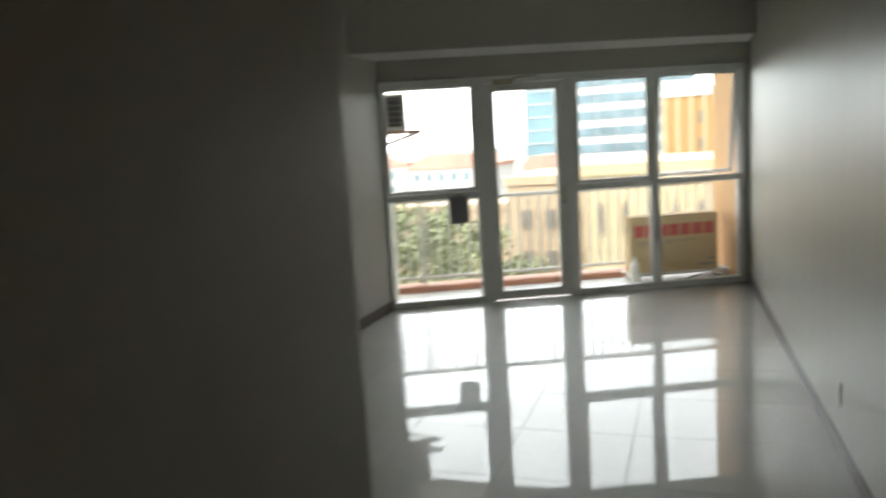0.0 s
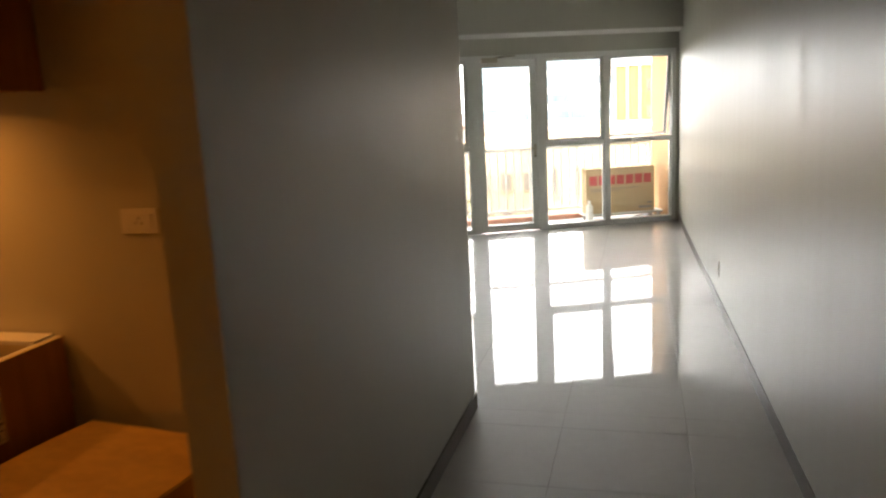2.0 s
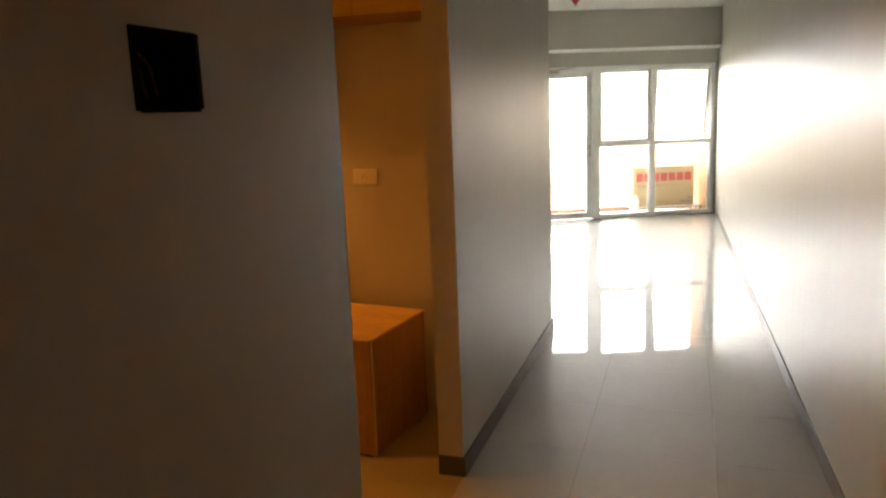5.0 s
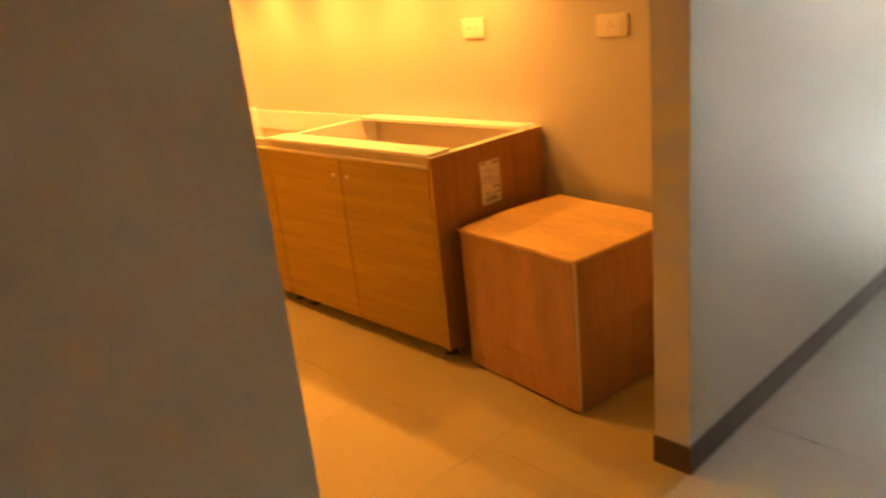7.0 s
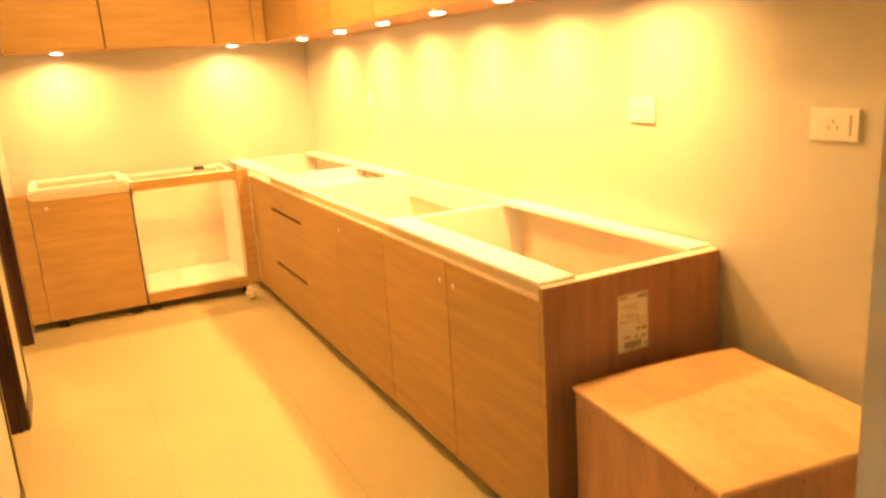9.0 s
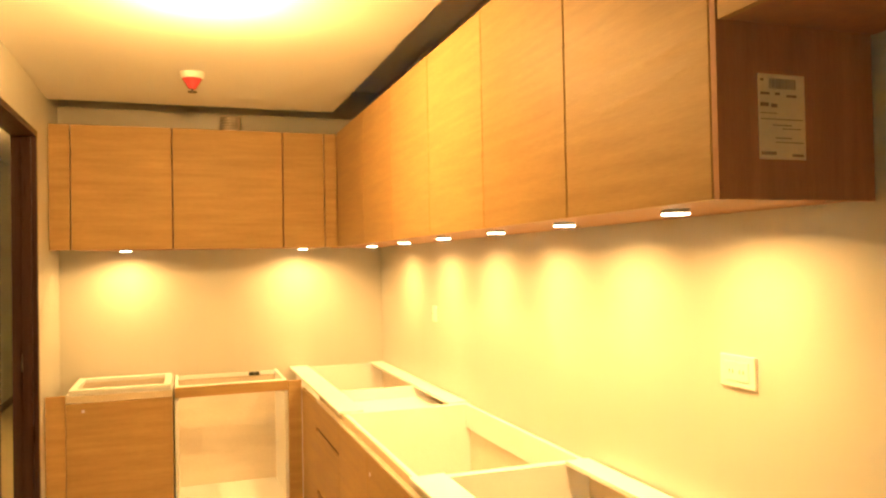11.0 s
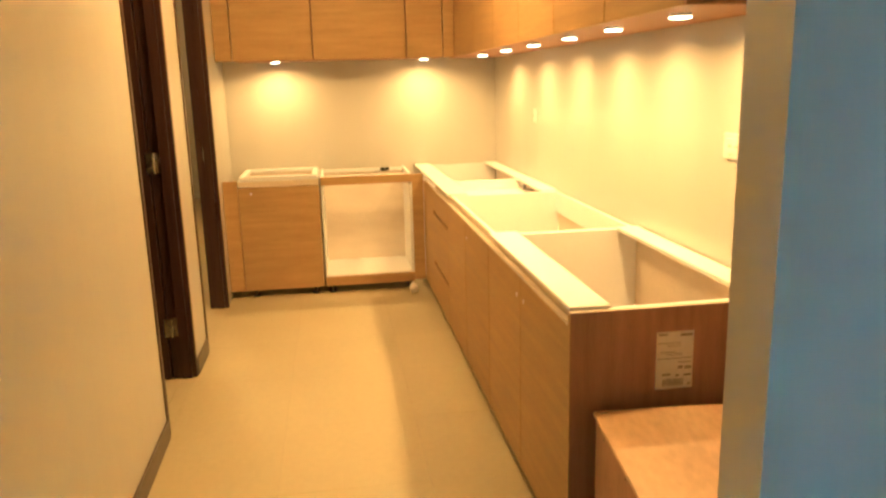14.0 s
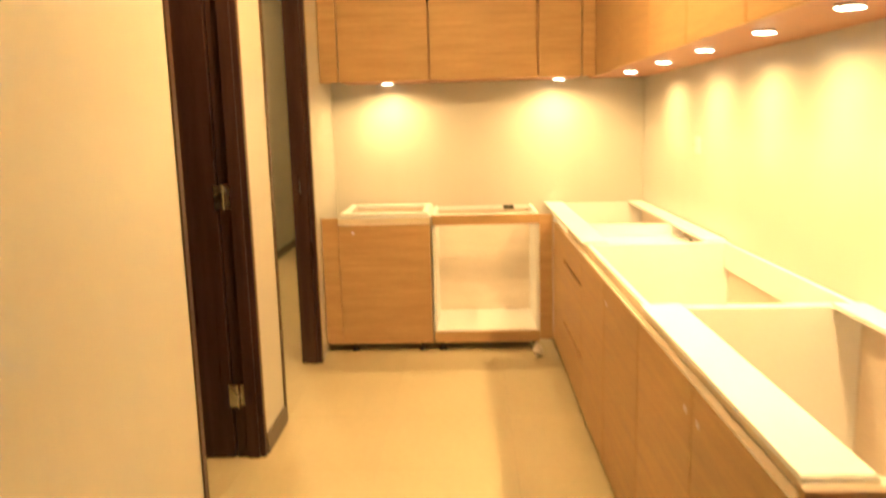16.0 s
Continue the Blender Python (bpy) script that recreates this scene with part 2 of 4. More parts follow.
# wall south of the kitchen opening, with the cut-out for a missing switch box
SY0, SY1, SZ0, SZ1 = -2.800, -2.650, 1.632, 1.750
wall("wall_passage_west", boxes((EAST - T, EAST, BACK, SY0, 0, LCEIL), (EAST - T, EAST, SY1, SOUTH + 0.05, 0, LCEIL),
                                (EAST - T, EAST, SY0, SY1, 0, SZ0), (EAST - T, EAST, SY0, SY1, SZ1, LCEIL)))
D1A, D1B, D2A, D2B, DTOP = -2.385, -3.165, -3.515, -4.495, 2.38
wall("wall_kitchen_corner", prism([(D1A, SOUTH - T), (EAST - T, SOUTH - T), (EAST - T, SOUTH + 0.0505), (D1A, SOUTH)], 0, LCEIL))
wall("wall_kitchen_south", boxes((D2A, D1B, SOUTH - T, SOUTH, 0, LCEIL), (XW, D2B, SOUTH - T, SOUTH, 0, LCEIL),
                                 (D1B, D1A, SOUTH - T, SOUTH, DTOP, LCEIL), (D2B, D2A, SOUTH - T, SOUTH, DTOP, LCEIL)))
# rooms behind the two doorways
wall("wall_hall_south", box(-10.2, D1B - 0.12, -3.36 - T, -3.36, 0, LCEIL))
wall("wall_hall_east", box(D1B - 0.12, D1B - 0.02, -4.4 - T, SOUTH - T, 0, LCEIL))
wall("wall_hall_west", box(-10.2 - T, -10.2, -3.36 - T, SOUTH, 0, LCEIL))
wall("wall_hall_north", box(-10.2, XW - T, SOUTH - T, SOUTH, 0, LCEIL))
wall("wall_bath_south", box(D1B - 0.02, EAST - T, -4.4 - T, -4.4, 0, LCEIL))

# lintel and dropped beam over the window wall
w1 = thing("wall_window_head", win(0, 0), ANGLE, "off-white painted wall above the window", "wall", kind="structure")
part("lintel", box(-1.05, 2.80, -0.02, 0.16, 2.185, LCEIL), PAINT, w1, local=True)
part("pier", box(2.61, 2.78, -0.05, 0.16, 0, 2.185), PAINT, w1, local=True)
w2 = thing("beam", win(0, 0), ANGLE, "off-white dropped beam along the window wall", "beam", kind="structure")
part("beam_body", box(-1.35, 3.1, -0.62, -0.02, 2.392, LCEIL + 0.02, 0.004), PAINT, w2, local=True)
# paler ceiling white stands in for light thrown up onto the beam's underside
part("beam_soffit", box(-1.3, 3.05, -0.624, -0.022, 2.385, 2.3915), CEIL, w2, "smooth underside, paler to stand for light off the floor", local=True)

# ceilings
solid("ceiling_kitchen", box(-4.88, 0.0, SOUTH - T, -0.42, KCEIL, KCEIL + 0.05), CEIL, "matt white painted kitchen ceiling", "ceiling", "structure")
solid("ceiling", box(-10.4, 2.2, BACK - T, 9.0, LCEIL + 0.004, LCEIL + 0.25), CEIL, "matt white painted ceiling slab", "ceiling", "structure")
wall("wall_kitchen_header", box(-T, 0.0, SOUTH - T, STUB, KCEIL - 0.02, LCEIL))

# floor: substrate with the tiles laid on it
floor = solid("floor", prism([(-10.3, BACK - T), (1.75, BACK - T), win(3.0, 0.05)[:2], win(-1.3, 0.05)[:2], (LEFT - T, 1.3), (-10.3, 1.3)], -0.3, -0.002),
              GROUT, "grey grouted screed under polished tiles", "floor", "structure")


# skirting boards
def skirt(name, pts):
    """Skirting 0.09 high that stands 10 mm proud of a wall face along a line; pts: start, end, and the side it faces."""
    (x0, y0), (x1, y1) = pts
    d = Vector((x1 - x0, y1 - y0)).normalized()
    nrm = Vector((-d.y, d.x)) * 0.011
    bm = prism([(x0, y0), (x1, y1), (x1 + nrm.x, y1 + nrm.y), (x0 + nrm.x, y0 + nrm.y)], 0.0, 0.090)
    return solid(name, bm, SKIRT, "dark grey tiled skirting along the wall", "skirting", "structure")


skirt("baseboard_partition", ((0, WEND), (0, STUB - 0.011)))
skirt("baseboard_partition_end", ((0.0, STUB), (-T, STUB)))
skirt("baseboard_east", ((right_x(BACK), BACK), (right_x(8.1), 8.1)))
skirt("baseboard_living_west", ((LEFT, 6.7), (LEFT, WEND)))
skirt("baseboard_passage_west", ((EAST, SOUTH + 0.05), (EAST, BACK)))
skirt("baseboard_kitchen_south", ((D1A, SOUTH + 0.0005), (EAST + 0.011, SOUTH + 0.0535)))
skirt("baseboard_kitchen_pier", ((D2A, SOUTH), (D1B, SOUTH)))
skirt("baseboard_hall_south", ((-10.2, -3.36), (D1B - 0.12, -3.36)))

# ---------------------------------------------------------------- window wall
FR = 0.05                       # depth of the frame profiles


def pane_unit(holder, u0, u1, z0, z1, tilt=0.0):
    """A sash of four profiles round a pane, hinged at its top."""
    w = 0.034
    bm = boxes((u0, u0 + w, -0.02, 0.02, z0, z1), (u1 - w, u1, -0.02, 0.02, z0, z1),
               (u0 + w, u1 - w, -0.02, 0.02, z1 - w, z1), (u0 + w, u1 - w, -0.02, 0.02, z0, z0 + w), bevel=0.003)
    turn = Matrix.Translation((0, 0, z1)) @ Matrix.Rotation(radians(tilt), 4, "X") @ Matrix.Translation((0, 0, -z1))
    bm.transform(turn)
    s = part("sash", bm, ALU, holder, local=True)
    g = box(u0 + w - 0.008, u1 - w + 0.008, -0.004, 0.004, z0 + w - 0.008, z1 - w + 0.008)
    g.transform(turn)
    p = part("pane", g, GLASS, s, "clear glass pane", local=True)
    p.visible_shadow = False
    q = boxes((u0 + w - 0.001, u0 + w + 0.006, -0.024, -0.006, z0 + w, z1 - w), (u1 - w - 0.006, u1 - w + 0.001, -0.024, -0.006, z0 + w, z1 - w))
    q.transform(turn)
    part("seal", q, GASKET, s, "grey rubber seal", local=True)
    return s


def fixed_pane(holder, u0, u1, z0, z1):
    p = part("pane", box(u0 - 0.005, u1 + 0.005, -0.004, 0.004, z0 - 0.005, z1 + 0.005), GLASS, holder, "clear fixed glass pane", local=True)
    p.visible_shadow = False


def window(name, u0, u1, mids, label, tilts):
    wd = thing(name, win(0, 0), ANGLE, label, "window", kind="structure")
    part("frame", boxes((u0, u0 + 0.05, -FR, FR, 0, 2.185), (u1 - 0.05, u1, -FR, FR, 0, 2.185), (u0 + 0.05, u1 - 0.05, -FR, FR, 2.13, 2.185),
                        (u0 + 0.05, u1 - 0.05, -FR, FR, 0.0, 0.062), bevel=0.004), ALU, wd, local=True)
    edges = [u0 + 0.05, *mids, u1 - 0.05]
    for m in mids:
        part("mullion", box(m - 0.035, m + 0.035, -FR - 0.004, FR, 0.062, 2.13, 0.004), ALU, wd, local=True)
    for i, (a, b) in enumerate(zip(edges, edges[1:])):
        a, b = a + (0.035 if i else 0), b - (0.035 if i < len(mids) else 0)
        part("transom", box(a, b, -FR + 0.004, FR - 0.004, 1.045, 1.105, 0.003), ALU, wd, local=True)
        pane_unit(wd, a + 0.002, b - 0.002, 1.107, 2.128, tilts[i])
        fixed_pane(wd, a, b, 0.062, 1.045)
        part("bead", boxes((a, a + 0.014, -0.02, 0.02, 0.062, 1.045), (b - 0.014, b, -0.02, 0.02, 0.062, 1.045)), ALU, wd, local=True)
    return wd


window("window_1", -1.02, -0.03, [], "white aluminium window with a top-hung sash above a fixed pane", [2.0])
window("window_2", 0.84, 2.61, [1.69], "white aluminium double window with two top-hung sashes, one ajar", [0.0, 7.5])
door = thing("door_1", win(0, 0), ANGLE, "white aluminium balcony door with a full-height glass pane, shut", "door", kind="structure")
part("door_frame", boxes((-0.03, 0.03, -FR, FR, 0, 2.185), (0.79, 0.84, -FR, FR, 0, 2.185), (0.03, 0.79, -FR, FR, 2.12, 2.185), bevel=0.004), ALU, door, local=True)
leaf = part("door_leaf", boxes((0.034, 0.115, -0.03, 0.02, 0.012, 2.116), (0.705, 0.786, -0.03, 0.02, 0.012, 2.116), (0.115, 0.705, -0.03, 0.02, 2.04, 2.116),
                               (0.115, 0.705, -0.03, 0.02, 0.012, 0.095), bevel=0.004), ALU, door, local=True)
gp = part("pane", box(0.11, 0.71, -0.004, 0.004, 0.09, 2.045), GLASS, leaf, "clear glass pane", local=True)
gp.visible_shadow = False
part("handle", boxes((0.735, 0.765, -0.045, -0.03, 0.93, 1.09), (0.742, 0.758, -0.085, -0.045, 1.03, 1.05), (0.66, 0.758, -0.09, -0.075, 1.03, 1.05), bevel=0.004), STEEL, leaf, "steel lever handle", local=True)
part("closer", boxes((0.10, 0.30, -0.085, -0.03, 2.10, 2.155), bevel=0.006), STEEL, leaf, "grey metal door closer", local=True)
bm = rod((0.27, -0.06, 2.155), (0.42, -0.12, 2.165), 0.008)
part("closer_arm", rod((0.42, -0.12, 2.165), (0.52, -0.05, 2.17), 0.008, bm=bm), STEEL, leaf, local=True)
pad = thing("grey_pad", win(-0.285, -0.055, 0.80), ANGLE, "grey plastic pad fixed inside the window pane under the transom", "pad")
part("pad_body", box(-0.10, 0.10, -0.012, 0.03, 0, 0.27, 0.01), GREY, pad, local=True)
part("pad_face", box(-0.085, 0.085, -0.017, -0.012, 0.02, 0.25, 0.002), GREY, pad, local=True)
part("clip", box(-0.02, 0.02, -0.004, 0.02, 0.268, 0.29, 0.003), STEEL, pad, local=True)


# ---------------------------------------------------------------- kitchen: base units of the long run
def leg(parent, x, y, h):
    bm = rod((x, y, 0.006), (x, y, h), 0.016, 12)
    rod((x, y, 0.0), (x, y, 0.012), 0.03, 14, 0.026, bm)
    rod((x, y, h - 0.012), (x, y, h), 0.032, 14, bm=bm)
    part("leg", bm, BLACK, parent, "black plastic leg", smooth=False)


H0, HD, HT = 0.072, 0.832, 0.88   # underside, top of doors, top of carcass


def hole(parent, x, z, y=YF):
    part("knob_hole", rod((x, y - 0.0015, z), (x, y + 0.004, z), 0.009, 12), PAPER, parent, "pale drilled knob hole")


def channel(unit, x0, x1):
    """Recessed finger channel above a front: an upright web set back, with a pale lip along its foot."""
    part("channel", box(x0 + 0.002, x1 - 0.002, YF + 0.0225, YF + 0.0275, HD - 0.02, HT - 0.004), RAIL, unit, "recessed finger channel above the front")
    part("channel_lip", box(x0 + 0.002, x1 - 0.002, YF + 0.001, YF + 0.0225, HD + 0.003, HD + 0.011, 0.001), RAIL, unit, "pale lip of the finger channel")


def north_door(unit, x0, x1, hole_at):
    d = part("door", box(x0 + 0.0032, x1 - 0.0032, YF, YF + 0.019, H0 + 0.002, HD, 0.0015), OAK, unit, "oak-veneered door with level grain")
    channel(unit, x0, x1)
    if hole_at:
        hole(d, hole_at, HD - 0.075)


def base_north(x0, x1, label, front_rail=True, back_rail=True, sink=False, group="base units of the long run"):
    """An open-topped carcass between x0 (west) and x1 (east)."""
    u = thing("base_cabinet", ((x0 + x1) / 2, -0.32, 0), 0, label, "kitchen cabinet", group)
    t = 0.018
    yb, yf, ys = -0.006, YF + 0.028, YF + 0.05
    part("side", box(x0 + 0.001, x0 + t, ys, yb, H0 + t, HT, 0.0008), CARC, u)
    part("side", box(x1 - t, x1 - 0.001, ys, yb, H0 + t, HT, 0.0008), CARC, u)
    part("bottom", box(x0 + 0.0005, x1 - 0.0005, YF + 0.0195, yb, H0 + 0.0005, H0 + t), CARC, u)
    part("back", box(x0 + t, x1 - t, yb - 0.004, yb, H0 + t, HT - (0.125 if sink else 0.02)), BIRCH, u, "pale hardboard back")
    if front_rail:
        part("front_rail", box(x0 + 0.002, x1 - 0.002, YF + 0.004, yf + 0.10, HT, HT + 0.012, 0.001), CARC, u)
    else:
        part("front_rail", box(x0 + t, x1 - t, yf, yf + 0.018, HT - 0.10, HT, 0.001), CARC, u)
    if back_rail:
        part("back_rail", box(x0 + t, x1 - t, yb - 0.10, yb - 0.005, HT - 0.006, HT + 0.010, 0.001), CARC, u)
    if sink:
        part("back_rail", box(x0 + t, x1 - t, yb - 0.026, yb - 0.006, HT - 0.12, HT, 0.001), CARC, u)
        part("back_rail", box(x0 + t, x1 - t, yb - 0.026, yb - 0.006, H0 + 0.35, H0 + 0.45, 0.001), CARC, u)
    for x in (x0 + 0.07, x1 - 0.07):
        for y in (YF + 0.09, -0.12):
            leg(u, x, y, H0)
    return u


XD = [-1.126, -1.705, -2.280, -2.880, -3.480]
a = base_north(XD[2], XD[0], "oak-fronted two-door base cabinet, open top with white rails, no worktop")
north_door(a, XD[1], XD[0], XD[1] + 0.05), north_door(a, XD[2], XD[1], XD[1] - 0.05)
b = base_north(XD[4], XD[2], "oak-fronted two-door sink base cabinet, open on top, no worktop", front_rail=False, back_rail=False, sink=True)
north_door(b, XD[3], XD[2], XD[3] + 0.05), north_door(b, XD[4], XD[3], None)
c = base_north(-5.262, XD[4], "oak-fronted corner base cabinet with drawers, white rails on top, no worktop")
part("divider", box(-4.145, -4.127, YF + 0.022, -0.04, H0, HT), CARC, c)
part("shelf", box(-4.127, XD[4] - 0.018, YF + 0.03, -0.04, 0.80, 0.815), CARC, c)
channel(c, -4.13, XD[4])
for z0, z1, cut in ((H0 + 0.002, 0.338, True), (0.341, 0.690, True), (0.693, HD, False)):
    x0, x1 = -4.128, XD[4] - 0.0015
    top = z1 - (0.024 if cut else 0)
    dr = part("drawer_front", box(x0, x1, YF, YF + 0.019, z0, top, 0.0015), OAK, c, "oak-veneered drawer front with a finger slot along its top")
    if cut:
        part("finger_slot", box(x0, x1, YF + 0.013, YF + 0.02, top, z1), SLOTWOOD, dr, "recessed finger slot, its shade put into the colour")
part("filler", box(-4.6595, -4.131, YF + 0.001, YF + 0.019, H0 + 0.002, HD, 0.0015), OAK, c, "oak filler panel in the corner")
ep = thing("cabinet_end_panel", (-1.115, -0.35, H0), 0, "oak-veneered end panel of the kitchen base units", "panel")
part("board", box(-1.124, -1.106, YF, -0.012, H0 - 0.004, HT - 0.001, 0.0008), OAKV, ep)
part("edge_band", box(-1.124, -1.106, YF - 0.002, -0.012, HT - 0.001, HT + 0.001), RAIL, ep, "pale edge band along the top")
part("edge_band", box(-1.124, -1.106, YF - 0.002, YF, H0 - 0.004, HT - 0.001), OAK, ep, "oak edge band along the front")


def paper_label(name, x, y0, y1, z0, z1, label, flip=False):
    """A printed sticker on a panel that faces east: bars of type and a bar code."""
    st = thing(name, (x, (y0 + y1) / 2, z0), 0, label, "label")
    part("paper", box(x, x + 0.0012, y0, y1, z0, z1), PAPER, st)
    w, h = y1 - y0, z1 - z0
    fx = (lambda a, b: (y1 - b * w, y1 - a * w)) if flip else (lambda a, b: (y0 + a * w, y0 + b * w))
    fz = (lambda a, b: (z0 + (1 - b) * h, z0 + (1 - a) * h)) if flip else (lambda a, b: (z0 + a * h, z0 + b * h))
    code = bmesh.new()
    k = 0.24
    rnd = random.Random(4)
    while k < 0.78:
        s = rnd.choice((0.012, 0.02, 0.03))
        box(x + 0.0008, x + 0.0018, *fx(k, k + s), *fz(0.83, 0.95), 0, code)
        k += s + rnd.choice((0.012, 0.018))
    part("bar_code", code, INK, st, "black bar code", kind="stuff")
    bars = bmesh.new()
    for z, a, bb, t in ((0.93, 0.05, 0.12, 0.03), (0.77, 0.05, 0.24, 0.03), (0.77, 0.36, 0.46, 0.03), (0.75, 0.6, 0.82, 0.03), (0.64, 0.04, 0.22, 0.045),
                        (0.63, 0.27, 0.40, 0.045), (0.54, 0.05, 0.40, 0.012), (0.47, 0.04, 0.96, 0.012), (0.40, 0.30, 0.70, 0.014), (0.36, 0.5, 0.9, 0.012),
                        (0.25, 0.35, 0.7, 0.012), (0.20, 0.35, 0.95, 0.012), (0.07, 0.04, 0.36, 0.04), (0.05, 0.7, 0.95, 0.03)):
        box(x + 0.0008, x + 0.0017, *fx(a, bb), *fz(z - t / 2, z + t / 2), 0, bars)
    part("print", bars, INK, st, "small dark print", kind="stuff")
    return st


paper_label("paper_label", -1.1065, -0.425, -0.308, 0.622, 0.803, "white printed delivery label on the base end panel", True)


# ---------------------------------------------------------------- kitchen: base units of the short run
def west_leg_pair(u, ya, yb):
    for y in (ya, yb):
        for x in (XF - 0.06, XW + 0.12):
            leg(u, x, y, H0)


w = thing("base_cabinet", (XF - 0.3, -1.7500, 0), 0, "oak-fronted single-door base cabinet with a white frame lying on top", "kitchen cabinet", "base units of the short run")
part("side", box(XW + 0.006, XF - 0.022, -2.0420, -2.0240, H0, HT), CARC, w)
part("side", box(XW + 0.006, XF - 0.022, -1.4780, -1.4600, H0, HT), CARC, w)
part("bottom", box(XW + 0.006, XF - 0.022, -2.0240, -1.4780, H0, H0 + 0.018), CARC, w)
part("back", box(XW + 0.002, XW + 0.0055, -2.0400, -1.4600, H0, HT), BIRCH, w)
part("front_rail", box(XF - 0.12, XF - 0.022, -2.0240, -1.4780, HT - 0.018, HT + 0.002), CARC, w)
d = part("door", box(XF - 0.019, XF, -2.0415, -1.4605, H0 - 0.012, HD, 0.0015), OAK, w, "oak-veneered door with level grain")
part("knob_hole", rod((XF - 0.004, -1.9500, 0.785), (XF + 0.0015, -1.9500, 0.785), 0.009, 12), PAPER, d, "pale drilled knob hole")
part("strip", box(XF - 0.02, XF - 0.002, -2.0400, -1.4600, HD + 0.006, HT - 0.008, 0.001), RAIL, w, "pale strip above the door")
west_leg_pair(w, -1.9700, -1.5300)
solid("filler_panel", box(XF - 0.02, XF, SOUTH + 0.004, -2.0445, H0 - 0.012, HT, 0.0015), OAK, "narrow oak filler panel between base cabinet and wall", "panel")
fr = thing("drawer_frame", (XF - 0.3, -1.7400, HT + 0.002), 0, "white melamine frame lying on the base cabinet", "frame")
part("front_bar", box(XF - 0.075, XF - 0.015, -2.0300, -1.4700, HT + 0.0025, HT + 0.026, 0.002), CARC, fr)
part("back_bar", box(XW + 0.06, XW + 0.12, -2.0300, -1.4700, HT + 0.0025, HT + 0.026, 0.002), CARC, fr)
part("side_bar", box(XW + 0.12, XF - 0.075, -2.0300, -1.9900, HT + 0.0025, HT + 0.026, 0.002), CARC, fr)
part("side_bar", box(XW + 0.12, XF - 0.075, -1.5100, -1.4700, HT + 0.0025, HT + 0.026, 0.002), CARC, fr)

o = thing("oven_cabinet", (XF - 0.3, -1.09, 0), 0, "open oak and white built-in oven cabinet, empty, with no worktop", "kitchen cabinet", "base units of the short run")
part("side", box(XW + 0.006, XF - 0.022, -1.4490, -1.4310, H0, HT), CARC, o)
part("side", box(XW + 0.006, XF - 0.022, -0.7940, -0.7760, H0, HT), CARC, o)
part("bottom", box(XW + 0.006, XF - 0.02, -1.4310, -0.7940, 0.115, 0.135), CARC, o)
part("back", box(XW + 0.05, XW + 0.056, -1.4310, -0.7940, 0.135, HT - 0.03), BIRCH, o, "pale hardboard back")
part("top_rail", box(XF - 0.02, XF, -1.4490, -0.7760, 0.822, HT + 0.004, 0.0015), OAK, o, "oak strip along the top")
part("plinth_rail", box(XF - 0.02, XF, -1.4490, -0.7760, H0 - 0.012, 0.128, 0.0015), OAK, o, "oak strip along the bottom")
part("top_bar", box(XF - 0.10, XF - 0.02, -1.4310, -0.7940, HT - 0.018, HT), CARC, o)
part("top_bar", box(XW + 0.058, XW + 0.072, -1.4310, -0.7940, HT - 0.025, HT), CARC, o)
part("bracket", boxes((XW + 0.16, XW + 0.19, -0.98, -0.91, HT - 0.012, HT + 0.012), (XW + 0.19, XW + 0.23, -0.95, -0.935, HT - 0.006, HT + 0.012), bevel=0.002), BLACK, o, "small dark metal bracket")
west_leg_pair(o, -1.4000, -0.80)
solid("filler_panel", box(XF - 0.02, XF - 0.001, -0.7735, YF - 0.001, H0 + 0.002, HT, 0.0015), OAK, "narrow oak filler panel in the inner corner", "panel")


# ---------------------------------------------------------------- kitchen: wall units
UB, UT = 1.728, 2.49


def spot(parent, x, y, z):
    """Flat downlight under a wall unit, with its lamp."""
    part("ring", rod((x, y, z - 0.010), (x, y, z - 0.0005), 0.035, 24), STEEL, parent, "flat metal downlight ring")
    part("lens", rod((x, y, z - 0.0125), (x, y, z - 0.0095), 0.0335, 24), LED, parent, "glowing warm LED lens")
    la = new("led_lamp", bpy.data.lights.new("led_lamp", "AREA"))
    la.data.shape, la.data.size, la.data.spread = "DISK", 0.056, radians(160)
    la.data.energy, la.data.color = SPOT_POWER, SPOT_COLOUR
    la.matrix_world = pose(x, y, z - 0.014)


def wall_unit_north(x0, x1, gaps, label, lights, end=False):
    u = thing("wall_cabinet", ((x0 + x1) / 2, -0.19, UB), 0, label, "kitchen cabinet", "wall cabinets of the long run")
    part("bottom", box(x0 + 0.001, x1 - 0.001, YU + 0.022, -0.004, UB, UB + 0.02), OAKV, u)
    part("top", box(x0 + 0.001, x1 - 0.001, YU + 0.022, -0.004, UT - 0.02, UT), OAKV, u)
    part("side", box(x0 + 0.001, x0 + 0.019, YU + 0.05, -0.004, UB + 0.02, UT - 0.02), OAKV, u)
    part("side", box(x1 - 0.019, x1 - 0.001, YU + 0.05, -0.004, UB + 0.02, UT - 0.02), OAKV, u)
    part("back", box(x0 + 0.019, x1 - 0.019, -0.014, -0.004, UB + 0.02, UT - 0.02), OAKV, u)
    for a0, a1 in zip(gaps, gaps[1:]):
        part("door", box(a0 + 0.0025, a1 - 0.0025, YU, YU + 0.019, UB - 0.002, UT, 0.0015), OAK, u, "oak-veneered door with level grain")
    for x in lights:
        spot(u, x, -0.268, UB)
    return u


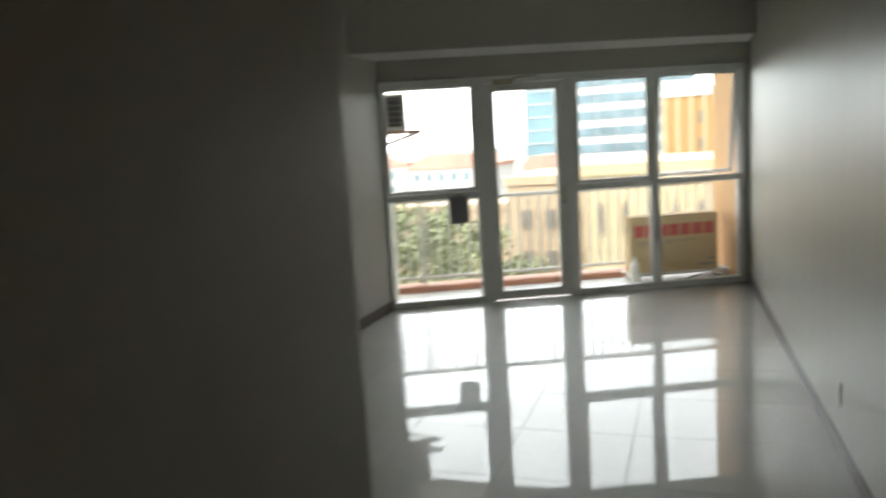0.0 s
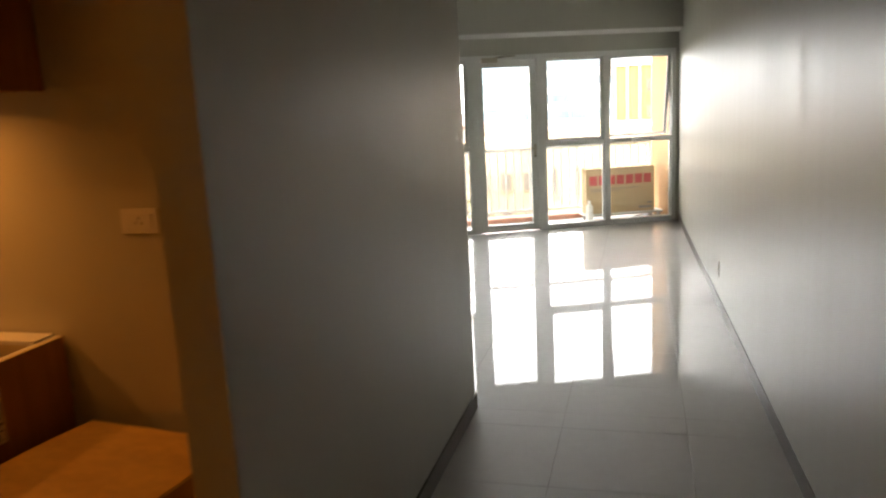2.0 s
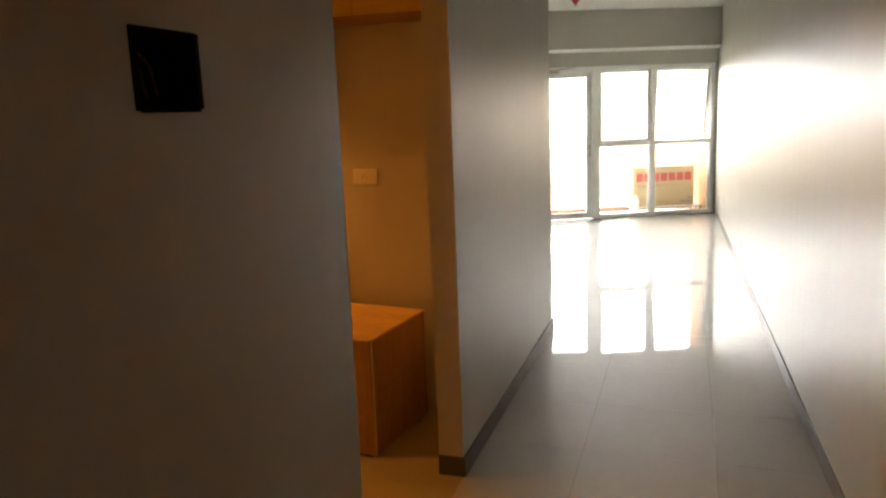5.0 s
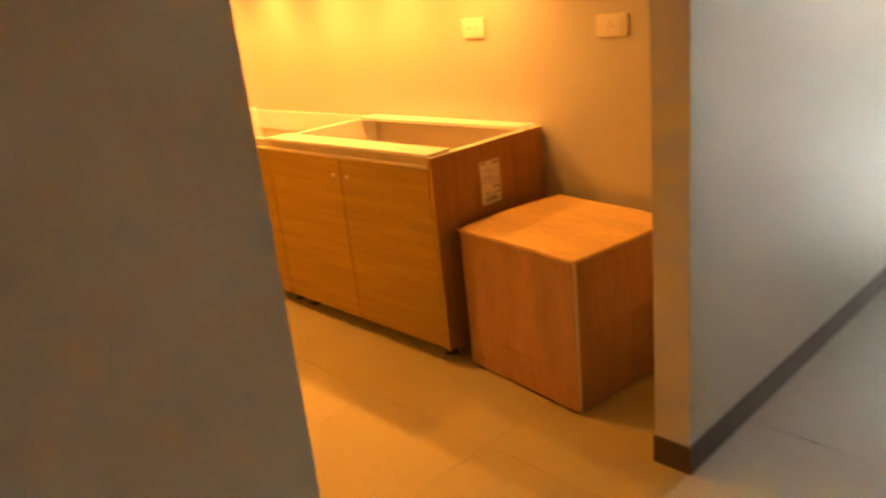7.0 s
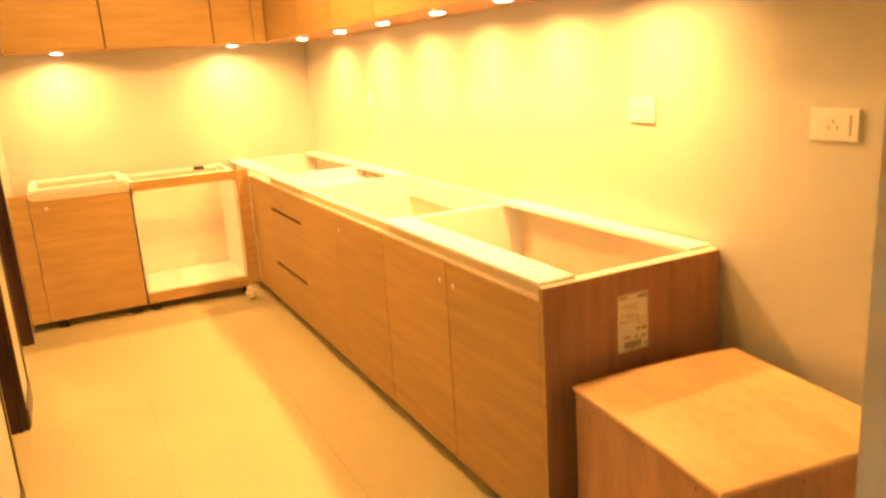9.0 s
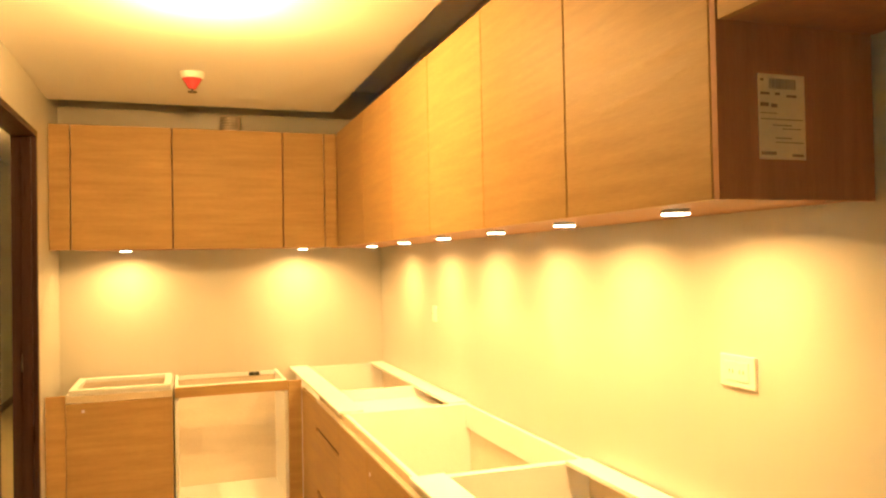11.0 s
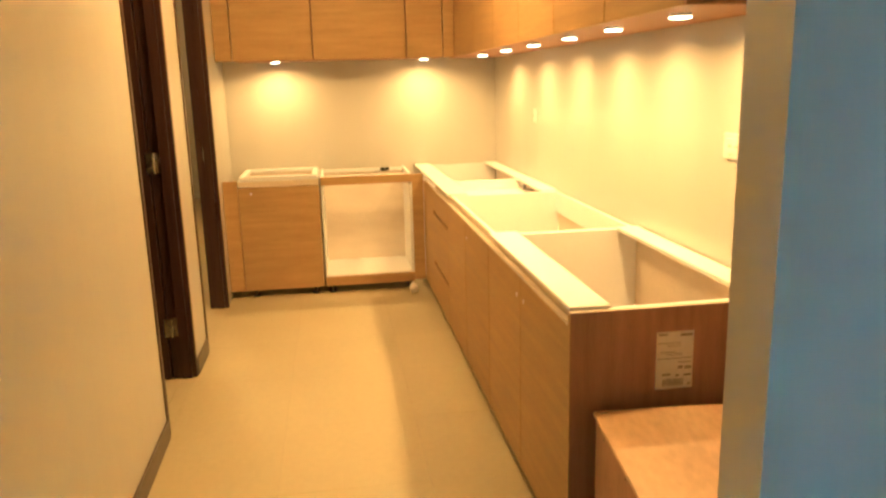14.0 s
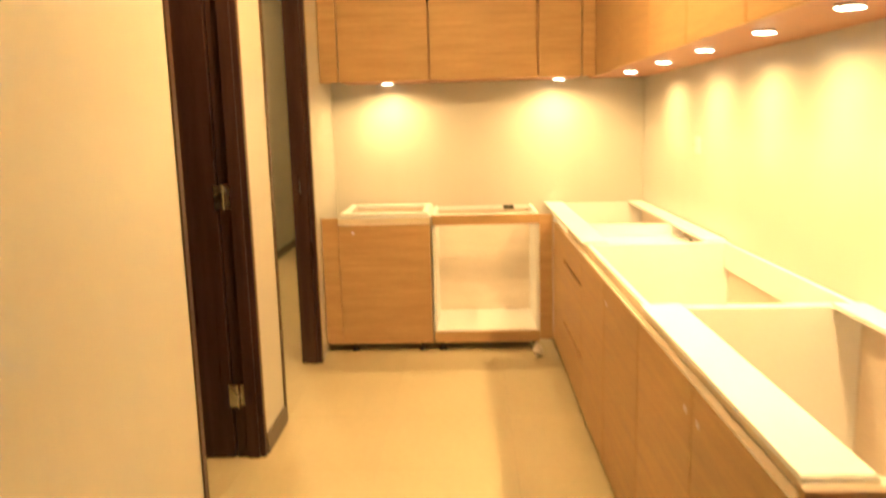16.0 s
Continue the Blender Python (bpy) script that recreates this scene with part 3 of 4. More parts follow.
wall_unit_north(-1.662, -1.062, [-1.660, -1.064], "oak single-door wall cabinet above the counter", [-1.37])
wall_unit_north(-2.862, -1.662, [-2.860, -2.258, -1.662], "oak two-door wall cabinet above the counter", [-1.93, -2.47])
wall_unit_north(-4.062, -2.862, [-4.060, -3.46, -2.862], "oak two-door wall cabinet above the counter", [-3.08, -3.72])
wall_unit_north(-5.25, -4.062, [XU + 0.022, -4.062], "oak corner wall cabinet above the counter", [-4.45])
solid("wall_cabinet_end_panel", box(-1.060, -1.042, YU - 0.002, -0.004, UB - 0.004, UT + 0.002, 0.001), OAKV, "dark oak end panel of the wall cabinets", "panel")
# shallow cabinet over the empty fridge bay
oc = thing("wall_cabinet", (-0.58, -0.2, 2.078), 0, "shallow oak cabinet hung above the empty fridge bay", "kitchen cabinet", "wall cabinets of the long run")
part("carcass", box(-1.040, -0.118, YU + 0.022, -0.004, 2.078, UT), OAKV, oc)
part("door", box(-1.0385, -0.5815, YU, YU + 0.019, 2.076, UT, 0.0015), OAK, oc, "oak-veneered door with level grain")
part("door", box(-0.5785, -0.1195, YU, YU + 0.019, 2.076, UT, 0.0015), OAK, oc, "oak-veneered door with level grain")
paper_label("paper_label", -1.0425, -0.308, -0.190, 1.806, 1.978, "white printed delivery label on the wall-cabinet end panel", False)


def wall_unit_west(y0, y1, label, lights=()):
    u = thing("wall_cabinet", (XU - 0.2, (y0 + y1) / 2, UB), 0, label, "kitchen cabinet", "wall cabinets of the short run")
    part("carcass", box(XW + 0.004, XU - 0.022, y0 + 0.001, y1 - 0.001, UB, UT), OAKV, u)
    part("door", box(XU - 0.019, XU, y0 + 0.003, y1 - 0.003, UB - 0.002, UT, 0.0015), OAK, u, "oak-veneered door with level grain")
    for y in lights:
        spot(u, -5.02, y, UB)
    return u


wall_unit_west(-2.030, -1.451, "oak single-door wall cabinet on the end wall", [-1.735])
wall_unit_west(-1.448, -0.763, "wide oak wall cabinet for an extractor on the end wall")
wall_unit_west(-0.760, -0.487, "narrow oak wall cabinet on the end wall", [-0.612])
solid("filler_panel", box(XU - 0.02, XU, SOUTH + 0.004, -2.033, UB - 0.002, UT, 0.0015), OAK, "narrow oak filler panel between wall cabinet and wall", "panel")
solid("filler_panel", box(XU - 0.02, XU, -0.484, YU + 0.002, UB - 0.002, UT, 0.0015), OAK, "narrow oak filler panel between the wall cabinets", "panel")
# recessed ceiling downlights
def downlight(x, y, z, power, label):
    d = thing("ceiling_downlight", (x, y, z), 0, label, "ceiling light", "recessed downlights")
    part("ring", rod((x, y, z - 0.006), (x, y, z - 0.0005), 0.075, 32, 0.085), PLASTIC, d)
    part("lens", rod((x, y, z - 0.009), (x, y, z - 0.0055), 0.055, 28), LED, d, "glowing warm lens")
    la = new("downlight_lamp", bpy.data.lights.new("downlight_lamp", "POINT"))
    la.data.energy, la.data.color, la.data.shadow_soft_size = power, SPOT_COLOUR, 0.05
    la.matrix_world = pose(x, y, z - 0.17)


downlight(-2.75, -1.30, KCEIL, LAMP_POWER, "round recessed warm ceiling downlight, lit")
downlight(-6.6, -3.12, LCEIL, LAMP_POWER * 0.8, "round ceiling downlight in the hall, lit")
# extractor duct between cabinet top and ceiling
duct = thing("vent_duct", (-5.0, -1.085, UT), 0, "short crumpled aluminium extractor duct on the wall cabinets", "duct")
bm = bmesh.new()
for i in range(6):
    z = UT + 0.003 + i * 0.018
    rod((-5.0, -1.085, z), (-5.0, -1.085, z + 0.009), 0.062, 22, 0.068, bm)
    rod((-5.0, -1.085, z + 0.009), (-5.0, -1.085, z + 0.018), 0.068, 22, 0.062, bm)
part("duct_body", bm, FOIL, duct)

# plywood crate beside the cabinets
crate = thing("plywood_box", (-0.716, -0.382, 0.0), -6.5, "rough plywood box standing beside the base cabinets", "box")
hx, hy, hh = 0.298, 0.284, 0.594
bm = box(-hx - 0.008, hx + 0.006, -hy - 0.006, hy, hh - 0.012, hh, 0.0015)
bmesh.ops.subdivide_edges(bm, edges=bm.edges[:], cuts=5, use_grid_fill=True)
for v in bm.verts:
    v.co.z += 0.010 * math.exp(-((v.co.x + hx) / 0.18) ** 2) * math.sin((v.co.y + hy) * 5.2) - 0.004 * (v.co.x > 0.2)
# lid takes the lit tone, the boards below the shaded one
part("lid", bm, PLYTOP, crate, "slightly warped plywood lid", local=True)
for x0, x1, y0, y1, seam in ((-hx, hx - 0.006, -hy, -hy + 0.012, 0.150), (-hx, hx, hy - 0.012, hy, 0.196), (-hx, -hx + 0.012, -hy + 0.012, hy - 0.012, 0.196),
                             (hx - 0.014, hx - 0.002, -hy + 0.016, hy - 0.0125, 0.305)):
    for z0, z1 in ((0.012, seam), (seam + 0.0015, hh - 0.012)):
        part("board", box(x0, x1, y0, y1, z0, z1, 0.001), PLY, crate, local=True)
for x, y, z in ((-0.20, -hy, 0.555), (0.02, -hy, 0.562), (0.22, -hy, 0.556), (0.20, -hy, 0.06), (-0.22, -hy, 0.05), (hx - 0.002, -0.05, 0.55), (hx - 0.002, 0.12, 0.07), (hx - 0.002, 0.16, 0.56)):
    out = Vector((1, 0, 0)) if x > hx - 0.01 else Vector((0, -1, 0))
    part("nail", rod(Vector((x, y, z)) - out * 0.003, Vector((x, y, z)) + out * 0.0012, 0.0032, 8), BLACK, crate, "small dark nail head", local=True)
part("batten", box(hx - 0.005, hx + 0.001, -hy + 0.002, -hy + 0.013, 0.012, hh - 0.013, 0.002), RAIL, crate, "pale raw plywood edge", local=True)
for sx in (-1, 1):
    for sy in (-1, 1):
        part("foot", box(sx * (hx - 0.05) - 0.02, sx * (hx - 0.05) + 0.02, sy * (hy - 0.03) - 0.02, sy * (hy - 0.03) + 0.02, 0, 0.0065), BLACK, crate, local=True)


# ---------------------------------------------------------------- sockets and switches
# pin slots are thin bars; the shade of the holes is in this colour
SLOT = node_mat("shaded pin slot", (0.30, 0.25, 0.18), 0.6, vary=0.05)


def socket(name, m, w, h, label, slots, category="socket"):
    """A wall plate in its own plane: x along, z up, face towards -y."""
    s = thing(name, (0, 0, 0), 0, label, category)
    s.matrix_basis = m
    part("plate", box(-w / 2, w / 2, -0.009, 0.0, -h / 2, h / 2, 0.003), PLASTIC, s, local=True)
    part("insert", box(-w * 0.34, w * 0.34, -0.012, -0.008, -h * 0.3, h * 0.3, 0.0015), PLASTIC, s, local=True)
    bm = bmesh.new()
    for x, z in slots:
        box(x - 0.002, x + 0.002, -0.0126, -0.0115, z - 0.0055, z + 0.0055, 0, bm)
    part("slots", bm, SLOT, s, "pin slots coloured as shaded holes", local=True, kind="stuff")
    return s


two = [(-0.025, 0.0), (-0.012, 0.0), (0.014, 0.0), (0.027, 0.0)]
three = [(-0.012, -0.006), (0.012, -0.006), (0.0, 0.010)]
socket("wall_socket", pose(-1.475, -0.0005, 1.306), 0.132, 0.086, "white double wall socket above the counter", two)
socket("wall_socket", pose(-0.738, -0.0005, 1.286), 0.142, 0.084, "white three-pin wall socket above the plywood box", three)
socket("wall_socket", pose(-4.015, -0.0005, 1.31), 0.07, 0.09, "small white wall socket above the counter", two[:2])
socket("wall_socket", pose(right_x(3.75) - 0.0005, 3.75, 0.30, 0, 0, -90.4), 0.075, 0.12, "white wall socket low on the passage wall", three)
socket("wall_socket", pose(right_x(6.67) - 0.0005, 6.67, 0.36, 0, 0, -90.4), 0.075, 0.12, "white wall socket low on the wall beside the window", three)
# empty switch box in the passage
sb = thing("switch_box", (EAST, (SY0 + SY1) / 2, SZ0), 0, "empty black switch box recessed in the wall, wires showing", "switch box")
part("shell", boxes((EAST - 0.06, EAST - 0.055, SY0 + 0.002, SY1 - 0.002, SZ0 + 0.002, SZ1 - 0.002), (EAST - 0.055, EAST - 0.001, SY0 + 0.002, SY0 + 0.006, SZ0 + 0.002, SZ1 - 0.002),
                    (EAST - 0.055, EAST - 0.001, SY1 - 0.006, SY1 - 0.002, SZ0 + 0.002, SZ1 - 0.002), (EAST - 0.055, EAST - 0.001, SY0 + 0.006, SY1 - 0.006, SZ0 + 0.002, SZ0 + 0.006),
                    (EAST - 0.055, EAST - 0.001, SY0 + 0.006, SY1 - 0.006, SZ1 - 0.006, SZ1 - 0.002)), SOOT, sb)
part("rough_edge", boxes((EAST - 0.002, EAST + 0.003, SY0 - 0.012, SY0 + 0.004, SZ0 - 0.004, SZ1 + 0.006), (EAST - 0.002, EAST + 0.0025, SY1 - 0.004, SY1 + 0.009, SZ0 - 0.002, SZ1 + 0.004),
                         (EAST - 0.002, EAST + 0.003, SY0, SY1, SZ1 - 0.003, SZ1 + 0.006), (EAST - 0.002, EAST + 0.0028, SY0, SY1, SZ0 - 0.007, SZ0 + 0.003), bevel=0.001), SOOT, sb, "torn dark edge of the cut-out")
for i, (ya, za) in enumerate(((SY0 + 0.025, SZ1 - 0.02), (SY0 + 0.05, SZ1 - 0.015))):
    part("wire", tube([(EAST - 0.054, ya, za), (EAST - 0.03, ya + 0.02, za - 0.03), (EAST - 0.02, ya + 0.01, za - 0.06), (EAST - 0.045, ya + 0.05, za - 0.08)], 0.002), CARD if i else CABLE, sb)


# ---------------------------------------------------------------- smoke detectors
def detector(x, y, z):
    s = thing("smoke_detector", (x, y, z), 0, "white ceiling smoke detector with a red cone cap", "smoke detector", "smoke detectors")
    bm = rod((x, y, z - 0.032), (x, y, z), 0.058, 28, 0.062)
    part("base", bm, PLASTIC, s, smooth=False)
    part("cap", rod((x, y, z - 0.085), (x, y, z - 0.032), 0.018, 28, 0.052), RED, s, "red plastic cap")
    bm = rod((x, y, z - 0.100), (x, y, z - 0.085), 0.005, 10)
    rod((x, y, z - 0.103), (x, y, z - 0.100), 0.024, 20, bm=bm)
    part("deflector", bm, BLACK, s, "small dark disc")


detector(-4.02, -1.335, KCEIL)
detector(-0.33, 5.35, LCEIL)


# ---------------------------------------------------------------- inner doors
def lining(name, xa, xb, label):
    """Dark door lining flush with the wall; xa east, xb west."""
    s = thing(name, ((xa + xb) / 2, SOUTH - T / 2, 0), 0, label, "door frame", kind="structure")
    for x0, x1 in ((xa - 0.035, xa), (xb, xb + 0.035)):
        part("jamb", box(x0, x1, SOUTH - T - 0.006, SOUTH + 0.006, 0, DTOP, 0.002), DARKWOOD, s)
    part("head", box(xb + 0.035, xa - 0.035, SOUTH - T - 0.006, SOUTH + 0.006, DTOP - 0.035, DTOP, 0.002), DARKWOOD, s)
    part("stop", box(xb + 0.035, xb + 0.047, SOUTH - T + 0.045, SOUTH - 0.02, 0, DTOP - 0.035, 0.001), DARKWOOD, s)
    return s


lining("door_frame_1", D1A, D1B, "dark stained wooden door frame")
f2 = lining("door_frame_2", D2A, D2B, "dark stained wooden door frame with a steel strike plate")
part("strike_plate", box(D2B + 0.0345, D2B + 0.0375, SOUTH - 0.075, SOUTH - 0.045, 1.06, 1.16, 0.001), STEEL, f2, "steel strike plate")
dl = thing("door_2", (D1B + 0.06, SOUTH - T, 0), 0, "dark stained wooden door standing wide open", "door", kind="structure")
lf = part("door_leaf", box(D1B + 0.008, D1B + 0.048, SOUTH - T - 0.80, SOUTH - T - 0.012, 0.008, DTOP - 0.04, 0.003), DARKWOOD, dl)
HS = 0.024
for z in (0.295, 1.175, 2.03):
    part("hinge", boxes((D1B + 0.0485, D1B + 0.0515, SOUTH - T - 0.045 + HS, SOUTH - T - 0.012 + HS, z - 0.05, z + 0.05), (D1B + 0.0355, D1B + 0.0385, SOUTH - T - 0.002 + HS, SOUTH - T + 0.05, z - 0.05, z + 0.05), bevel=0.001), STEEL, lf, "brushed steel hinge")
    part("hinge_pin", rod((D1B + 0.054, SOUTH - T - 0.006 + HS, z - 0.052), (D1B + 0.054, SOUTH - T - 0.006 + HS, z + 0.052), 0.006, 10), STEEL, lf)

# crumpled packing film left in the inner corner of the cabinets
film_ = thing("packing_film", (-4.53, -0.80, 0), 0, "small crumpled piece of white packing film on the floor", "packing film")
bm = bmesh.new()
bmesh.ops.create_icosphere(bm, subdivisions=3, radius=0.036)
for v in bm.verts:
    n_ = noise.noise(v.co * 50) * 0.022
    v.co = Vector((v.co.x * 1.0, v.co.y * 0.8, max(-0.035, v.co.z * 1.15))) * (1 + n_ * 18)
zmin = min(v.co.z for v in bm.verts)
bmesh.ops.translate(bm, vec=(0, 0, -zmin), verts=bm.verts)
part("film", bm, PAPER, film_, local=True)

# ---------------------------------------------------------------- balcony
bal = thing("balcony", win(0, 0), ANGLE, "pale tiled balcony slab with a terracotta edge", "balcony", kind="structure")
part("slab", box(-2.6, 2.95, 0.16, 1.05, -0.25, -0.02), BALC, bal, local=True)
part("sill", box(-1.06, 2.64, FR, 0.16, -0.25, -0.001), BALC, bal, local=True)
part("edging", box(-2.6, 2.95, 0.80, 1.05, -0.02, 0.045, 0.006), TERRA, bal, "terracotta edging", local=True)
part("face", box(-2.6, 2.95, 1.05, 1.09, -0.4, 0.03), PEACH, bal, local=True)
bw = thing("wall_balcony", win(2.66, 0.1), ANGLE, "peach rendered side wall of the balcony", "wall", kind="structure")
part("side_wall", prism([win(2.61, 0.165)[:2], win(3.1, 0.165)[:2], win(3.1, 0.72)[:2], win(2.63, 0.72)[:2]], -0.4, 3.1), PEACH, bw)
rail = thing("balcony_railing", win(0, 0.95, 0.045), ANGLE, "white painted steel balcony railing with thin upright bars", "railing")
part("top_rail", box(-2.6, 2.78, -0.025, 0.025, 0.905, 0.945, 0.006), RAILW, rail, local=True)
part("bottom_rail", box(-2.6, 2.78, -0.018, 0.018, 0.055, 0.085, 0.004), RAILW, rail, local=True)
for i in range(48):
    u = -2.58 + i * 0.1135
    part("baluster", box(u - 0.009, u + 0.009, -0.009, 0.009, 0.085, 0.905), RAILW, rail, local=True)
for u in (-2.5, -0.6, 1.1, 2.7):
    part("post", box(u - 0.016, u + 0.016, -0.016, 0.016, -0.001, 0.905, 0.002), RAILW, rail, local=True)

# boxed appliance on a low white stand
st = thing("low_stand", win(2.125, 0.5, -0.02), ANGLE, "low white metal stand on the balcony floor", "stand")
part("top", box(-0.58, 0.50, -0.16, 0.16, 0.075, 0.10, 0.004), RAILW, st, local=True)
for u in (-0.52, 0.44):
    for v in (-0.13, 0.13):
        part("leg", box(u - 0.018, u + 0.018, v - 0.018, v + 0.018, 0, 0.075), RAILW, st, local=True)
tv = thing("cardboard_box", win(2.13, 0.52, 0.081), ANGLE, "brown cardboard appliance box with red print, standing on a low stand", "box")
part("carton", box(-0.58, 0.385, -0.14, 0.03, 0, 0.61, 0.006), CARD, tv, local=True)
part("flap_tape", box(-0.581, 0.386, -0.08, -0.03, 0.6095, 0.6115), PLY, tv, "brown packing tape", local=True)
for i in range(7):
    x = -0.53 + i * 0.127
    part("red_block", box(x, x + 0.104, -0.1415, -0.1395, 0.385, 0.51), REDINK, tv, "red printed block", local=True)
part("small_print", boxes((-0.52, 0.16, -0.1412, -0.1395, 0.325, 0.336), (-0.52, -0.10, -0.1412, -0.1395, 0.300, 0.308), (0.16, 0.35, -0.1412, -0.1395, 0.04, 0.075), (0.28, 0.35, -0.1412, -0.1395, 0.10, 0.13)), INK, tv, "faint small print", local=True)
part("hand_hole", box(-0.5812, -0.5795, -0.09, -0.02, 0.44, 0.47), INK, tv, local=True)
pb = thing("white_bottle", win(1.56, 0.28, -0.02), ANGLE, "white plastic bottle on the balcony floor", "bottle")
bm = rod((0, 0, 0), (0, 0, 0.22), 0.05, 18, 0.045)
rod((0, 0, 0.22), (0, 0, 0.27), 0.045, 18, 0.016, bm), rod((0, 0, 0.27), (0, 0, 0.30), 0.018, 14, bm=bm)
part("bottle_body", bm, PLASTIC, pb, local=True)
cb = thing("cable", win(2.2, 0.3, -0.02), ANGLE, "black cable curled on the balcony floor", "cable")
part("cord", tube([(-0.25, 0, 0.006), (-0.1, 0.05, 0.006), (0.0, -0.02, 0.05), (0.14, 0.0, 0.075), (0.28, 0.06, 0.03), (0.42, 0.03, 0.006)], 0.008), CABLE, cb, local=True)

# ---------------------------------------------------------------- the town outside
GZ = -13.0
ASPH = node_mat("asphalt and dusty ground", (0.16, 0.15, 0.13), 0.9, vary=0.2, scale=0.05, fine=2.0)
WHITEW = node_mat("white facade", (0.44, 0.43, 0.41), 0.8, vary=0.05, scale=0.3, fine=4)
CREAM = node_mat("cream facade", (0.38, 0.30, 0.18), 0.8, vary=0.07, scale=0.3, fine=4)
BEIGE = node_mat("beige facade", (0.36, 0.27, 0.18), 0.8, vary=0.07, scale=0.3, fine=4)
ORANGE = node_mat("orange-yellow facade", (0.34, 0.20, 0.08), 0.8, vary=0.06, scale=0.3, fine=4)
ROOF = node_mat("faded red roof", (0.46, 0.26, 0.20), 0.8, vary=0.12, scale=0.5, fine=5)
TEAL = node_mat("teal curtain-wall glass", (0.19, 0.29, 0.33), 0.3, spec=0.15, vary=0.15, scale=0.12, fine=1.5)
BLUEG = node_mat("blue window glass", (0.16, 0.215, 0.24), 0.3, spec=0.15, vary=0.2, scale=0.2, fine=1.5)
DUSK = node_mat("dim unlit window", (0.15, 0.13, 0.11), 0.4, spec=0.3, vary=0.15, scale=0.4, fine=3)
BARK = node_mat("grey-brown bark", (0.16, 0.11, 0.07), 0.9, vary=0.25, scale=4, fine=30, bump=0.3)
LEAF = node_mat("dusty green leaves", (0.17, 0.185, 0.085), 0.6, vary=0.35, scale=0.7, fine=6)
solid("ground", box(-900, 900, -700, 1500, GZ - 1, GZ), ASPH, "grey asphalt and dusty ground far below", "ground", "structure")


def block(name, x0, x1, y0, depth, z1, material, label, windows=(), roof=None, bands=(), glass=BLUEG):
    """A building whose front faces the camera's side; windows: rows of (z0, z1, first x, step, width, count); bands: (z0, z1) glass strips."""
    h = thing(name, ((x0 + x1) / 2, y0 + depth / 2, GZ), 0, label, "building")
    part("wall", box(x0, x1, y0, y0 + depth, GZ, z1, 0.03), material, h)
    part("parapet", box(x0 - 0.15, x1 + 0.15, y0 - 0.15, y0 + depth + 0.15, z1, z1 + 0.6, 0.03), roof or material, h)
    for a, b2 in bands:
        part("window_band", box(x0 + 0.2, x1 - 0.2, y0 - 0.08, y0 + 0.1, a, b2), glass, h, "strip of blue glass")
        for i in range(int((x1 - x0) / 3)):
            part("mullion", box(x0 + 1.5 + i * 3, x0 + 1.6 + i * 3, y0 - 0.13, y0 - 0.07, a, b2), WHITEW, h)
    for a, b2, xs, step, ww, count in windows:
        for i in range(count):
            x = xs + i * step
            wn_ = part("window", box(x - 0.08, x + ww + 0.08, y0 - 0.1, y0 + 0.05, a - 0.08, b2 + 0.08), material, h)
            part("pane", box(x, x + ww, y0 - 0.115, y0 - 0.09, a, b2), glass, wn_, "dark glass pane")
    return h


tw = block("office_tower", -31.0, -13.0, 152, 18, 24, TEAL, "tall teal glass office tower")
for i in range(14):
    part("floor_line", box(-31.1, -12.9, 151.85, 152.0, -10 + i * 2.6, -9.75 + i * 2.6), WHITEW, tw)
block("office_building", -17.5, 1.5, 120, 22, 14.5, WHITEW, "white office building with blue window bands",
      bands=[(-1.2 + i * 2.55, 0.15 + i * 2.55) for i in range(6)])
block("orange_building", -1.3, 9.5, 60, 14, 4.0, ORANGE, "orange-yellow rendered building with a white roof edge", roof=WHITEW,
      windows=[(2.0, 2.9, 1.35, 2.4, 0.35, 3), (0.0, 0.9, 1.35, 2.4, 0.35, 3)], glass=DUSK)
ob_ = bpy.data.objects["orange_building"]
for i in range(11):
    part("rib", box(-1.2 + i * 0.95, -0.95 + i * 0.95, 59.8, 60.0, GZ, 4.0), CREAM, ob_)
ch = block("cream_hall", -4.6, 12.0, 40, 12, -0.55, CREAM, "long cream building with narrow pointed windows",
           windows=[(-3.6, -2.3, -3.9, 1.25, 0.28, 12)], glass=DUSK)
for i in range(11):
    bm = prism([(-3.9 + i * 1.25, -0.3), (-3.9 + i * 1.25 + 0.28, -0.3), (-3.76 + i * 1.25, 0.12)], 0, 0.04)
    bm.transform(Matrix.Translation((0, 39.905, -2.0)) @ Matrix.Rotation(radians(90), 4, "X"))
    part("window_point", bm, DUSK, ch)
block("beige_building", -11.2, -5.0, 50, 12, -1.5, BEIGE, "flat-roofed beige building with small windows",
      windows=[(-4.4, -3.2, -10.2, 1.6, 0.7, 4), (-7.2, -6.0, -10.2, 1.6, 0.7, 4)], glass=DUSK)
